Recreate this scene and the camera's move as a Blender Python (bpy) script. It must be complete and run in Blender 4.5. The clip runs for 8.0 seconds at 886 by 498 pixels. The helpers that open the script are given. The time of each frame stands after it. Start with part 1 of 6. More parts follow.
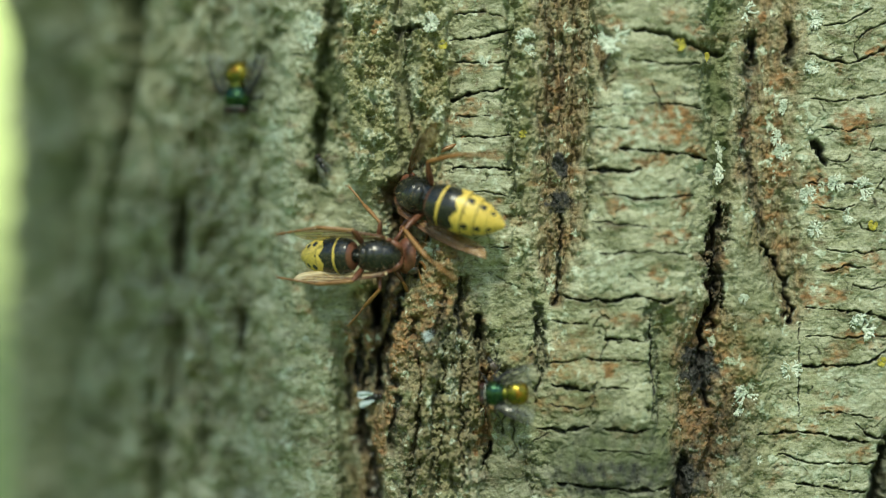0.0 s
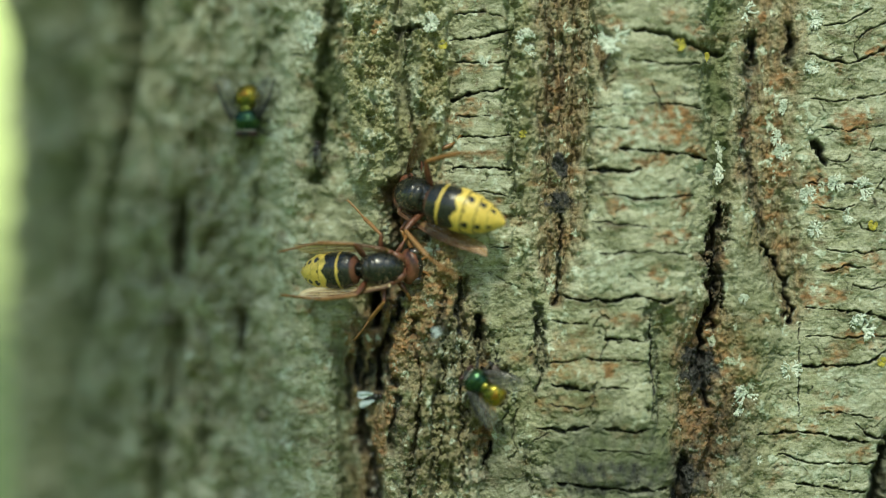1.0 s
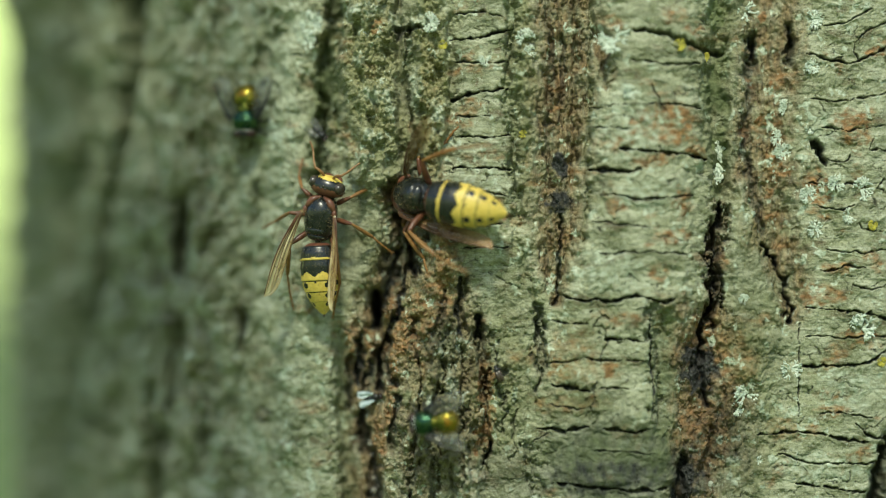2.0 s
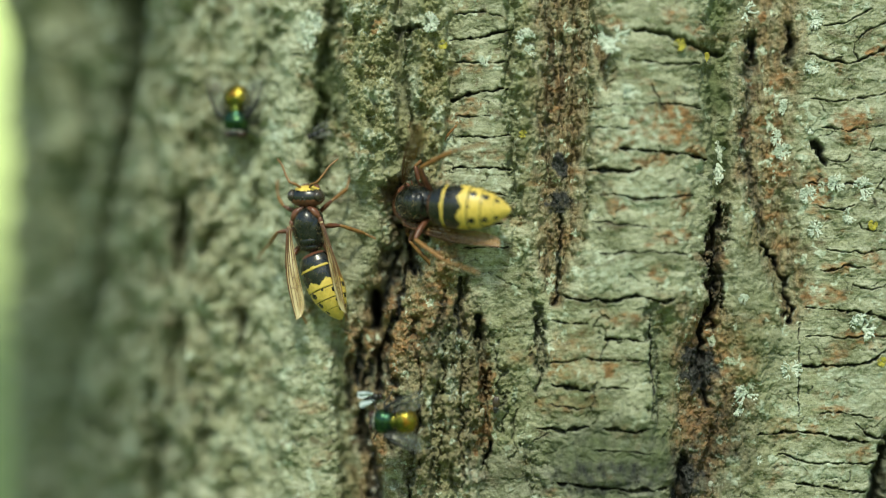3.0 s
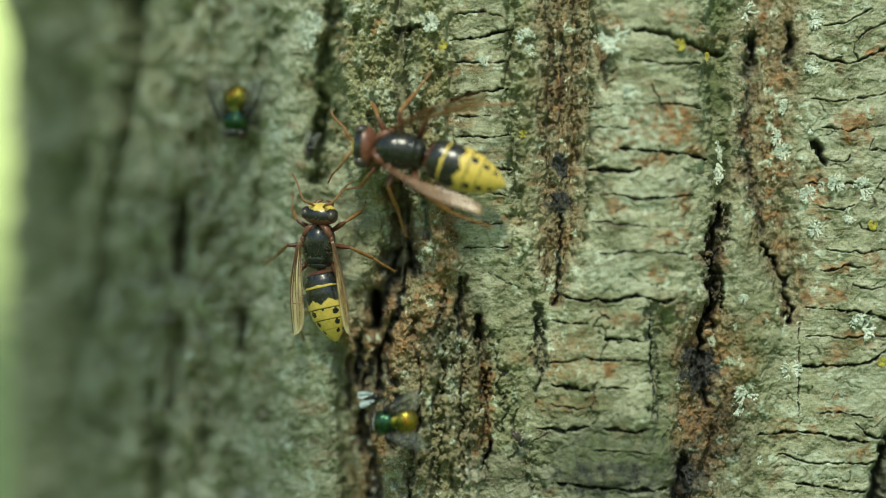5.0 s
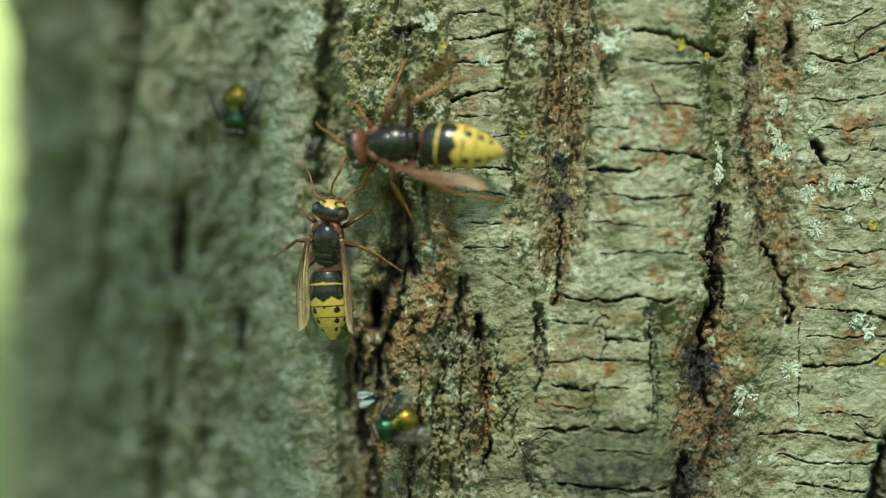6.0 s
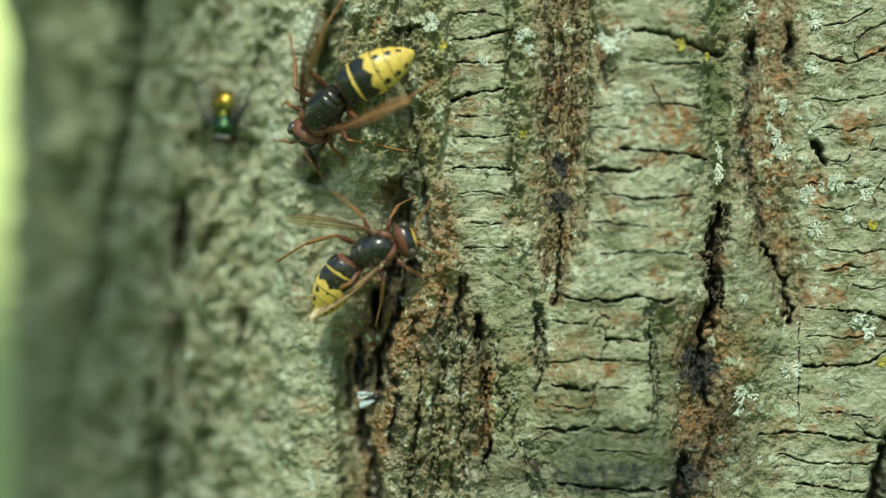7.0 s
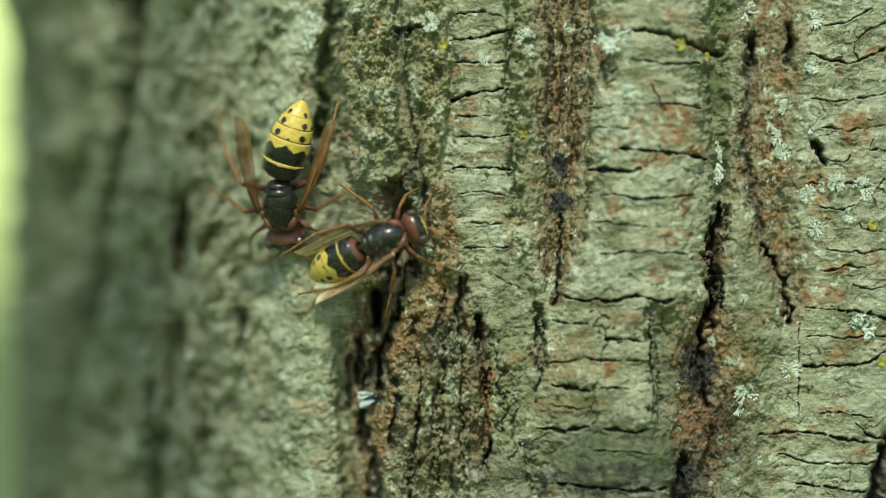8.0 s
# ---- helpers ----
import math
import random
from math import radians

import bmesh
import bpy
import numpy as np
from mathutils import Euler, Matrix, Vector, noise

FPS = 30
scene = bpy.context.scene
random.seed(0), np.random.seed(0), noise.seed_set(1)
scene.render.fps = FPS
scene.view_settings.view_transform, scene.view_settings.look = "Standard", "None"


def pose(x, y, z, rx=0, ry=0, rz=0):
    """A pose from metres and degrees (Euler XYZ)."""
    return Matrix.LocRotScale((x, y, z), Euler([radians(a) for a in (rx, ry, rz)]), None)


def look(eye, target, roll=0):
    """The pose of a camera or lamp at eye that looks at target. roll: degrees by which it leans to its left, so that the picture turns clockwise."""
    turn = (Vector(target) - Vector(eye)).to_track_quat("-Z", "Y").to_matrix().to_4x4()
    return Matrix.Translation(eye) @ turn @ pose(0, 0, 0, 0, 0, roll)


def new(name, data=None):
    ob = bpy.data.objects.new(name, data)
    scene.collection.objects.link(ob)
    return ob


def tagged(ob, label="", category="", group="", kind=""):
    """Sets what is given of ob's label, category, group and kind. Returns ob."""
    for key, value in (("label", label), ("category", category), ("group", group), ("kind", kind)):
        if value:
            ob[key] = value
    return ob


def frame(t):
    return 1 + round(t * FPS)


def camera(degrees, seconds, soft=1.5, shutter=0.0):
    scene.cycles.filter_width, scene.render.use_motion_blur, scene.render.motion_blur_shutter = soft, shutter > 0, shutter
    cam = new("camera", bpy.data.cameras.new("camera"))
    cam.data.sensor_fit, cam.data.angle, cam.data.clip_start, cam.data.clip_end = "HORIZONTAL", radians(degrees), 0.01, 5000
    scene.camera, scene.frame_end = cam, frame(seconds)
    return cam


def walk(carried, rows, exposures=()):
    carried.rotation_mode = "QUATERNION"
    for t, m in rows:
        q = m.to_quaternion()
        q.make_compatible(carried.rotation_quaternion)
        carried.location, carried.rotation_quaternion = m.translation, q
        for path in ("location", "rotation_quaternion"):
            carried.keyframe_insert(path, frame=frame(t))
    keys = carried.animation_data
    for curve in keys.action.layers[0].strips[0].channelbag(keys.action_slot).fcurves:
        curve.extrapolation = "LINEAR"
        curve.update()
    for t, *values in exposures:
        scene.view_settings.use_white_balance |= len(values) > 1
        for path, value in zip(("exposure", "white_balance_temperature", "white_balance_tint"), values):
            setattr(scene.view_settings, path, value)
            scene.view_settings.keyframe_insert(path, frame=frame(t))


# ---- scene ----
cam = camera(19.8, 8.0, soft=1.1, shutter=0.5)
cam.data.dof.use_dof = True
cam.data.dof.focus_distance = 0.453
cam.data.dof.aperture_fstop = 2.8
walk(cam, [(0.0, pose(0, -0.45, 1.2, 90, 0, 0)), (8.0, pose(0, -0.45, 1.2, 90, 0, 0))],
     exposures=[(0.0, 0.43, 6600, -4), (0.7, 0.39, 6600, -4), (1.5, 0.35, 6600, -4), (3.2, 0.40, 6600, -4), (4.5, 0.35, 6600, -4), (6.6, 0.36, 6600, -4), (7.2, 0.45, 6600, -4), (7.6, 0.45, 6600, -4), (8.0, 0.37, 6600, -4)])

# ---- light: open shade under trees, soft light from above and in front ----
world = bpy.data.worlds.new("sky")
scene.world = world
world.use_nodes = True
wn = world.node_tree.nodes
sky = wn.new("ShaderNodeTexSky")
sky.sky_type, sky.sun_disc = "NISHITA", False
sky.sun_elevation, sky.sun_rotation = radians(51), radians(185)
world.node_tree.links.new(sky.outputs[0], wn["Background"].inputs[0])
wn["Background"].inputs[1].default_value = 0.13
sun = new("sun", bpy.data.lights.new("sun", "SUN"))
sun.data.energy, sun.data.angle, sun.data.color = 2.5, radians(7), (1.0, 0.94, 0.80)
sun.matrix_world = look((-0.15, -1.6, 2.0), (0, 0, 0))


# ---- materials ----
def material(name, rough=0.6, metal=0.0):
    m = bpy.data.materials.new(name)
    m.use_nodes = True
    b = m.node_tree.nodes["Principled BSDF"]
    b.inputs["Roughness"].default_value, b.inputs["Metallic"].default_value = rough, metal
    return m, m.node_tree.nodes, m.node_tree.links, b


def put(links, value, socket):
    if isinstance(value, bpy.types.NodeSocket):
        links.new(value, socket)
    elif isinstance(value, (tuple, list)):
        socket.default_value = (*value, 1.0) if len(value) == 3 else value
    else:
        socket.default_value = value


def mix(nodes, links, fac, a, b, blend="MIX"):
    n = nodes.new("ShaderNodeMix")
    n.data_type, n.blend_type = "RGBA", blend
    put(links, fac, n.inputs[0]), put(links, a, n.inputs[6]), put(links, b, n.inputs[7])
    return n.outputs[2]


def fractal(nodes, links, coords, scale, detail=5.0, rough=0.6, stretch=(1, 1, 1)):
    mp = nodes.new("ShaderNodeMapping")
    mp.inputs["Scale"].default_value = stretch
    links.new(coords, mp.inputs[0])
    n = nodes.new("ShaderNodeTexNoise")
    n.inputs["Scale"].default_value, n.inputs["Detail"].default_value, n.inputs["Roughness"].default_value = scale, detail, rough
    links.new(mp.outputs[0], n.inputs[0])
    return n.outputs[0]


def span(nodes, links, value, lo, hi, a=0.0, b=1.0):
    n = nodes.new("ShaderNodeMapRange")
    links.new(value, n.inputs[0])
    for i, v in enumerate((lo, hi, a, b)):
        n.inputs[i + 1].default_value = v
    return n.outputs[0]


def calc(nodes, links, op, a, b):
    n = nodes.new("ShaderNodeMath")
    n.operation = op
    put(links, a, n.inputs[0]), put(links, b, n.inputs[1])
    return n.outputs[0]


def bump(nodes, links, bsdf, height, strength, distance):
    n = nodes.new("ShaderNodeBump")
    n.inputs["Strength"].default_value, n.inputs["Distance"].default_value = strength, distance
    links.new(height, n.inputs["Height"])
    links.new(n.outputs[0], bsdf.inputs["Normal"])


def attribute(nodes, name):
    n = nodes.new("ShaderNodeAttribute")
    n.attribute_name = name
    return n.outputs["Fac"]


def bark_material():
    m, n, l, b = material("bark", 0.85)
    co = n.new("ShaderNodeTexCoord").outputs["Object"]
    coarse = fractal(n, l, co, 110, 5, 0.65, (1, 1, 1.5))
    grain = fractal(n, l, co, 800, 6, 0.75, (1, 1, 1.7))
    fine = fractal(n, l, co, 2600, 4, 0.7, (1, 1, 1.5))
    fibre = fractal(n, l, co, 1100, 5, 0.7, (1, 1, 0.14))
    streak = fractal(n, l, co, 500, 4, 0.65, (0.35, 0.35, 2.2))
    lines = fractal(n, l, co, 1500, 3, 0.6, (0.16, 0.16, 2.4))
    micro = fractal(n, l, co, 6500, 3, 0.65, (1, 1, 1.8))
    tone = attribute(n, "tone")
    algae = mix(n, l, span(n, l, coarse, 0.36, 0.64), (0.150, 0.168, 0.080), (0.300, 0.315, 0.180))
    plate = mix(n, l, span(n, l, tone, 0.35, 0.9), algae, (0.44, 0.45, 0.31))
    plate = mix(n, l, span(n, l, tone, 0.30, 0.0), plate, (0.155, 0.125, 0.070))
    plate = mix(n, l, span(n, l, streak, 0.50, 0.72), plate, (0.50, 0.51, 0.38))
    plate = mix(n, l, span(n, l, grain, 0.45, 0.33), plate, (0.080, 0.085, 0.042))
    plate = mix(n, l, span(n, l, fine, 0.56, 0.74), plate, (0.56, 0.57, 0.44))
    plate = mix(n, l, span(n, l, fine, 0.42, 0.28), plate, (0.050, 0.055, 0.028))
    plate = mix(n, l, span(n, l, lines, 0.55, 0.70, 0.0, 0.65), plate, (0.085, 0.090, 0.048))
    plate = mix(n, l, span(n, l, micro, 0.54, 0.72, 0.0, 0.7), plate, (0.54, 0.55, 0.43))
    plate = mix(n, l, span(n, l, micro, 0.45, 0.28, 0.0, 0.8), plate, (0.070, 0.075, 0.040))
    rust = mix(n, l, span(n, l, grain, 0.38, 0.62), (0.15, 0.078, 0.032), (0.38, 0.225, 0.10))
    inner = mix(n, l, span(n, l, fibre, 0.36, 0.66), (0.048, 0.034, 0.017), (0.335, 0.25, 0.13))
    inner = mix(n, l, span(n, l, fine, 0.58, 0.74), inner, (0.46, 0.37, 0.22))
    inner = mix(n, l, span(n, l, micro, 0.55, 0.72, 0.0, 0.6), inner, (0.50, 0.42, 0.27))
    inner = mix(n, l, span(n, l, coarse, 0.58, 0.68), inner, algae)
    cork = mix(n, l, span(n, l, grain, 0.36, 0.62), (0.052, 0.044, 0.025), (0.28, 0.245, 0.14))
    cork = mix(n, l, span(n, l, fine, 0.56, 0.72), cork, (0.44, 0.39, 0.25))
    cork = mix(n, l, span(n, l, micro, 0.55, 0.72, 0.0, 0.6), cork, (0.50, 0.45, 0.31))
    cork = mix(n, l, span(n, l, coarse, 0.54, 0.66), cork, algae)
    col = mix(n, l, attribute(n, "cork"), plate, cork)
    granule = mix(n, l, span(n, l, grain, 0.38, 0.62), (0.115, 0.115, 0.048), (0.35, 0.345, 0.175))
    granule = mix(n, l, span(n, l, fine, 0.55, 0.72), granule, (0.52, 0.50, 0.33))
    granule = mix(n, l, span(n, l, micro, 0.44, 0.28, 0.0, 0.7), granule, (0.06, 0.055, 0.028))
    col = mix(n, l, attribute(n, "crumb"), col, granule)
    col = mix(n, l, attribute(n, "inner"), col, inner)
    col = mix(n, l, attribute(n, "rust"), col, rust)
    pale = mix(n, l, span(n, l, grain, 0.4, 0.6), (0.36, 0.42, 0.30), (0.60, 0.64, 0.52))
    col = mix(n, l, attribute(n, "crust"), col, pale)
    speck = fractal(n, l, co, 520, 3, 0.55)
    col = mix(n, l, span(n, l, calc(n, l, "MULTIPLY", speck, span(n, l, coarse, 0.3, 0.6, 0.8, 1.1)), 0.61, 0.67), col, pale)
    # green moss, also the tint that paints shade on steps, trenches and plates
    moss_and_shade = mix(n, l, span(n, l, coarse, 0.36, 0.64), (0.075, 0.100, 0.038), (0.185, 0.22, 0.10))
    col = mix(n, l, attribute(n, "moss_and_shade"), col, moss_and_shade)
    # near-black of sap stains, and of shade painted into cracks and slots
    gum_and_shade = mix(n, l, span(n, l, fine, 0.5, 0.7), (0.016, 0.018, 0.018), (0.085, 0.090, 0.085))
    col = mix(n, l, attribute(n, "stain_and_shade"), col, gum_and_shade)
    l.new(col, b.inputs["Base Color"])
    l.new(span(n, l, attribute(n, "wet"), 0.0, 1.0, 0.86, 0.20), b.inputs["Roughness"])
    b.inputs["Specular IOR Level"].default_value = 0.35
    relief = calc(n, l, "ADD", calc(n, l, "MULTIPLY", grain, 0.7), calc(n, l, "MULTIPLY", mix(n, l, attribute(n, "inner"), streak, fibre), 0.6))
    relief = calc(n, l, "ADD", relief, calc(n, l, "MULTIPLY", fine, 0.45))
    relief = calc(n, l, "ADD", relief, calc(n, l, "MULTIPLY", micro, 0.22))
    bump(n, l, b, relief, 0.6, 0.0004)
    return m


BARK = bark_material()


def plain(name, a, b, scale, rough=0.8, height=0.0, detail=5.0):
    m, n, l, s = material(name, rough)
    f = fractal(n, l, n.new("ShaderNodeTexCoord").outputs["Object"], scale, detail)
    l.new(mix(n, l, span(n, l, f, 0.3, 0.7), a, b), s.inputs["Base Color"])
    if height:
        bump(n, l, s, f, 0.6, height)
    return m


GRASS = plain("meadow_grass", (0.07, 0.12, 0.03), (0.14, 0.20, 0.055), 6.0, 0.9)


def foliage_material():
    m, n, l, s = material("glowing_foliage", 0.8)
    f = fractal(n, l, n.new("ShaderNodeTexCoord").outputs["Object"], 0.2, 5)
    l.new(mix(n, l, span(n, l, f, 0.3, 0.7), (0.2, 0.3, 0.08), (0.4, 0.5, 0.18)), s.inputs["Base Color"])
    # emission stands in for sunlight on the far leaves
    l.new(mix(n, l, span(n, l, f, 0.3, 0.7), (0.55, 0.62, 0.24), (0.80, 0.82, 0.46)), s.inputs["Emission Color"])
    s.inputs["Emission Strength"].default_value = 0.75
    return m


FOLIAGE = foliage_material()


# ---- the trunk: a tube of radius R about an axis, its bark raised and furrowed ----
R, AXIS_X, AXIS_Y, EYE_Z = 127.0, 33.0, 127.0, 1200.0  # millimetres


def outward(theta):
    """The way in which the bark is raised: straight ahead on the front, square to the stem on the flanks."""
    a = np.abs(np.degrees(theta))
    return theta * np.clip((a - 38) / 30, 0, 1)


def perlin(u, v, seed):
    g = np.random.RandomState(seed).uniform(0, 2 * np.pi, (256, 256))
    gx, gy = np.cos(g).astype(np.float32).ravel(), np.sin(g).astype(np.float32).ravel()
    fu, fv = np.floor(u), np.floor(v)
    iu, iv = fu.astype(np.int32), fv.astype(np.int32)
    fu, fv = (u - fu).astype(np.float32), (v - fv).astype(np.float32)
    a0, a1, b0, b1 = (iu & 255) << 8, ((iu + 1) & 255) << 8, iv & 255, (iv + 1) & 255
    su, sv = fu * fu * (3 - 2 * fu), fv * fv * (3 - 2 * fv)
    k = a0 | b0
    low = gx.take(k) * fu + gy.take(k) * fv
    k = a1 | b0
    low += su * (gx.take(k) * (fu - 1) + gy.take(k) * fv - low)
    k = a0 | b1
    high = gx.take(k) * fu + gy.take(k) * (fv - 1)
    k = a1 | b1
    high += su * (gx.take(k) * (fu - 1) + gy.take(k) * (fv - 1) - high)
    return 1.5 * (low + sv * (high - low))


def rough_noise(u, v, seed, octaves):
    return sum(perlin(u * 2 ** o, v * 2 ** o, seed + o) * 0.5 ** o for o in range(octaves))


def cells(u, v, seed):
    """Distance to the nearest and to the second nearest of scattered points."""
    r = np.random.RandomState(seed)
    px, py = r.rand(128, 128), r.rand(128, 128)
    iu, iv = np.floor(u).astype(int), np.floor(v).astype(int)
    one, two = np.full(u.shape, 9.0), np.full(u.shape, 9.0)
    for a in (-1, 0, 1):
        for b in (-1, 0, 1):
            i, j = (iu + a) % 128, (iv + b) % 128
            d = np.hypot(iu + a + px[i, j] - u, iv + b + py[i, j] - v)
            two = np.minimum(two, np.maximum(one, d))
            one = np.minimum(one, d)
    return one, two


def steps(*runs):
    """Grid lines: runs of (from, to, number)."""
    return np.concatenate([np.linspace(a, b, n, endpoint=False) for a, b, n in runs])


COLS = steps((-180, -100, 16), (-100, -64, 76), (-64, -42, 110), (-42, -22, 210), (-22, 24, 700), (24, 34, 20), (34, 180, 30))
ROWS = np.append(steps((-1200, -300, 24), (-300, -60, 40), (-60, -46, 50), (-46, 46, 640), (46, 60, 50), (60, 300, 40), (300, 2400, 40)), 2400)
TH, ZZ = np.meshgrid(np.radians(COLS), ROWS)
SS = TH * R
WARP_S = SS + 0.8 * rough_noise(SS / 9, ZZ / 14, 3, 3) + 0.7 * rough_noise(SS / 1.7, ZZ / 2.3, 11, 4)
WARP_Z = ZZ + 0.7 * rough_noise(SS / 8, ZZ / 9, 23, 3) + 0.6 * rough_noise(SS / 1.7, ZZ / 1.7, 31, 4)
HEIGHT = np.zeros_like(SS)
ZONE = {k: np.zeros_like(SS) for k in ("inner", "rust", "cork", "crust", "moss_and_shade", "stain_and_shade", "wet", "smooth", "crumb")}


def near(points, reach):
    s, z = [p[0] for p in points], [p[1] for p in points]
    c = np.searchsorted(COLS, np.degrees([(min(s) - reach) / R, (max(s) + reach) / R]))
    r = np.searchsorted(ROWS, [min(z) - reach, max(z) + reach])
    return slice(r[0], r[1]), slice(c[0], c[1])


def along(points, warp, reach):
    """Distance to a line of points (s, z, half width), over the half width there."""
    where = near(points, reach + 6)
    s = SS[where] * (1 - warp) + WARP_S[where] * warp
    z = ZZ[where] * (1 - warp) + WARP_Z[where] * warp
    best = np.full(s.shape, 99.0)
    for (a, b, w), (c, d, v) in zip(points, points[1:]):
        t = np.clip(((s - a) * (c - a) + (z - b) * (d - b)) / ((c - a) ** 2 + (d - b) ** 2 + 1e-9), 0, 1)
        best = np.minimum(best, np.hypot(s - a - t * (c - a), z - b - t * (d - b)) / (w + t * (v - w)))
    return where, best


def furrow(points, depth, warp=1.0, sharp=1.0, **zones):
    """A groove (or, of negative depth, a ridge) along a line, and the zones that follow it."""
    where, d = along(points, warp, 2.2 * max(p[2] for p in points))
    HEIGHT[where] -= depth * np.exp(-(d ** 2) ** sharp)
    # dark zones also put the groove's own shade into its colour
    for k, amount in zones.items():
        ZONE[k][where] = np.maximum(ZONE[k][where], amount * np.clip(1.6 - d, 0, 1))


def crack(points, depth):
    """A thin crack that wavers, breaks off here and there and tapers to its ends."""
    where, d = along(points, 0.5, 3.0)
    s, z = SS[where], ZZ[where]
    lo, hi = min(p[0] for p in points), max(p[0] for p in points)
    taper = np.clip(np.minimum(s - lo, hi - s) / 1.5 + 0.45, 0.25, 1) if hi - lo > 3 else 1.0
    d = d / (taper * np.clip(0.75 + 0.9 * rough_noise(s / 1.9, z / 1.9, 77, 3), 0.18, 2.0))
    HEIGHT[where] -= depth * np.clip(1.25 - d, 0, 1) ** 0.7
    HEIGHT[where] += 0.16 * np.exp(-((d - 3.0) / 1.6) ** 2)
    # near-black colour fills the crack in place of its shade
    ZONE["stain_and_shade"][where] = np.maximum(ZONE["stain_and_shade"][where], 0.8 * np.clip(1.4 - d, 0, 1))


def patch(s, z, rs, rz, height=0.0, edge=2.0, **zones):
    """A ragged patch of a zone, or a swelling."""
    where = near([(s - rs, z - rz), (s + rs, z + rz)], 6 + 0.5 * max(rs, rz))
    d = np.hypot((WARP_S[where] - s) / rs, (WARP_Z[where] - z) / rz)
    d = d + 0.25 * rough_noise(SS[where] / 1.1, ZZ[where] / 1.1, int(abs(s * 7 + z)) % 90, 3)
    HEIGHT[where] += height * np.exp(-d ** 2)
    for k, amount in zones.items():
        ZONE[k][where] = np.maximum(ZONE[k][where], amount * np.clip((1.2 - d) * edge, 0, 1))


# zones of the bark, from the shaded flank round to the front
# green moss of the flank, with the flank's shade put into the tint
patch(-136.0, 0.1, 38.5, 91.7, moss_and_shade=0.36, edge=1.2)
# pale crust tint, lightens this tall strip in place of dappled sun
patch(-65.3, 14.6, 7.4, 51.8, crust=0.25, edge=1.0)
patch(-43.4, 32.6, 10.9, 24.4, cork=0.38, moss_and_shade=0.12)
patch(-34.8, -26.2, 10.0, 26.3, cork=1.0)
patch(-12.8, -2.9, 2.8, 8.0, cork=0.5)
patch(6.6, 24.1, 14.1, 33.0, smooth=0.8)
patch(-25.5, 22.3, 6.1, 26.1, smooth=0.7)
patch(-3.4, -17.9, 12.0, 26.0, smooth=0.6)
patch(40.3, -18.2, 12.4, 33.5, smooth=0.6)
# long furrows and ridges
furrow([(-130.4, 59.2, 3.94), (-132.2, 33.2, 3.92), (-129.2, 16.0, 3.96), (-134.4, -4.5, 4.32), (-132.2, -18.1, 3.92), (-136.0, -35.5, 4.28), (-139.4, -59.9, 4.20)], 11.0, sharp=1.2, moss_and_shade=0.7)
furrow([(-103.6, 56.7, 2.55), (-105.4, 37.3, 2.99), (-108.4, 23.1, 2.74), (-112.9, 13.3, 2.51), (-118.3, -6.6, 2.26), (-121.9, -17.8, 2.24)], 9.0, moss_and_shade=0.6)
furrow([(-90.5, 8.7, 1.55), (-90.1, -3.1, 1.85)], 7.0)
furrow([(-89.6, -12.7, 1.38), (-92.2, -22.4, 1.90), (-93.0, -29.9, 1.43)], 6.0)
furrow([(-97.1, -35.5, 1.68), (-96.3, -55.9, 1.99)], 6.0)
furrow([(-75.5, -12.5, 1.21), (-74.8, -20.9, 1.20), (-76.3, -29.3, 0.94)], 3.0)
furrow([(-83.6, -34.8, 1.44), (-83.9, -38.0, 1.16)], 3.0)
furrow([(-54.1, 53.4, 1.49), (-54.8, 39.0, 1.50), (-55.7, 29.9, 1.74), (-56.5, 21.6, 1.63), (-57.1, 12.5, 1.17)], 4.2, sharp=1.0, warp=1.6, moss_and_shade=0.7)
furrow([(-54.5, 53.5, 0.69), (-55.0, 41.1, 0.93), (-56.0, 34.0, 0.58)], 2.0, warp=1.6)
furrow([(-56.0, 27.9, 0.81), (-56.8, 16.5, 0.70)], 3.5, warp=1.6)
patch(-56.8, 39.1, 1.1, 2.3, height=1.6)
patch(-52.9, 33.9, 1.1, 2.3, height=1.5)
patch(-57.3, 26.9, 1.1, 2.3, height=1.8)
patch(-53.9, 21.7, 1.1, 2.3, height=1.4)
patch(-58.1, 16.6, 1.1, 2.3, height=1.6)
furrow([(-49.8, 53.2, 2.91), (-50.0, 29.8, 2.92), (-49.8, 14.4, 2.46)], -2.2, sharp=3.0)
furrow([(-53.4, -15.2, 1.60), (-52.7, -26.5, 1.60), (-52.1, -36.7, 1.36), (-52.2, -53.1, 1.37)], 3.0, moss_and_shade=0.3)
furrow([(-42.3, 11.3, 1.51), (-41.0, 4.2, 2.80), (-42.3, -3.0, 3.46), (-45.8, -10.1, 3.74), (-46.7, -18.2, 3.97), (-47.6, -26.4, 3.99), (-48.0, -35.6, 3.78), (-48.3, -52.9, 3.78)], 5.0, sharp=1.4, inner=1.0, wet=0.6)
furrow([(-46.2, -8.0, 0.88), (-46.0, -13.7, 0.99)], 6.0, warp=0.5, stain_and_shade=0.8)
furrow([(-45.3, -18.2, 0.77), (-45.4, -25.3, 0.77)], 3.5, stain_and_shade=0.6)
furrow([(-48.5, -30.5, 0.89), (-48.7, -36.6, 0.89)], 3.5, stain_and_shade=0.5)
furrow([(-42.1, 48.8, 0.65), (-41.8, 38.6, 0.87), (-41.3, 31.6, 0.97), (-40.9, 24.5, 1.29), (-40.6, 14.3, 1.29), (-38.5, 10.2, 1.06), (-37.2, 3.2, 1.06)], 2.6)
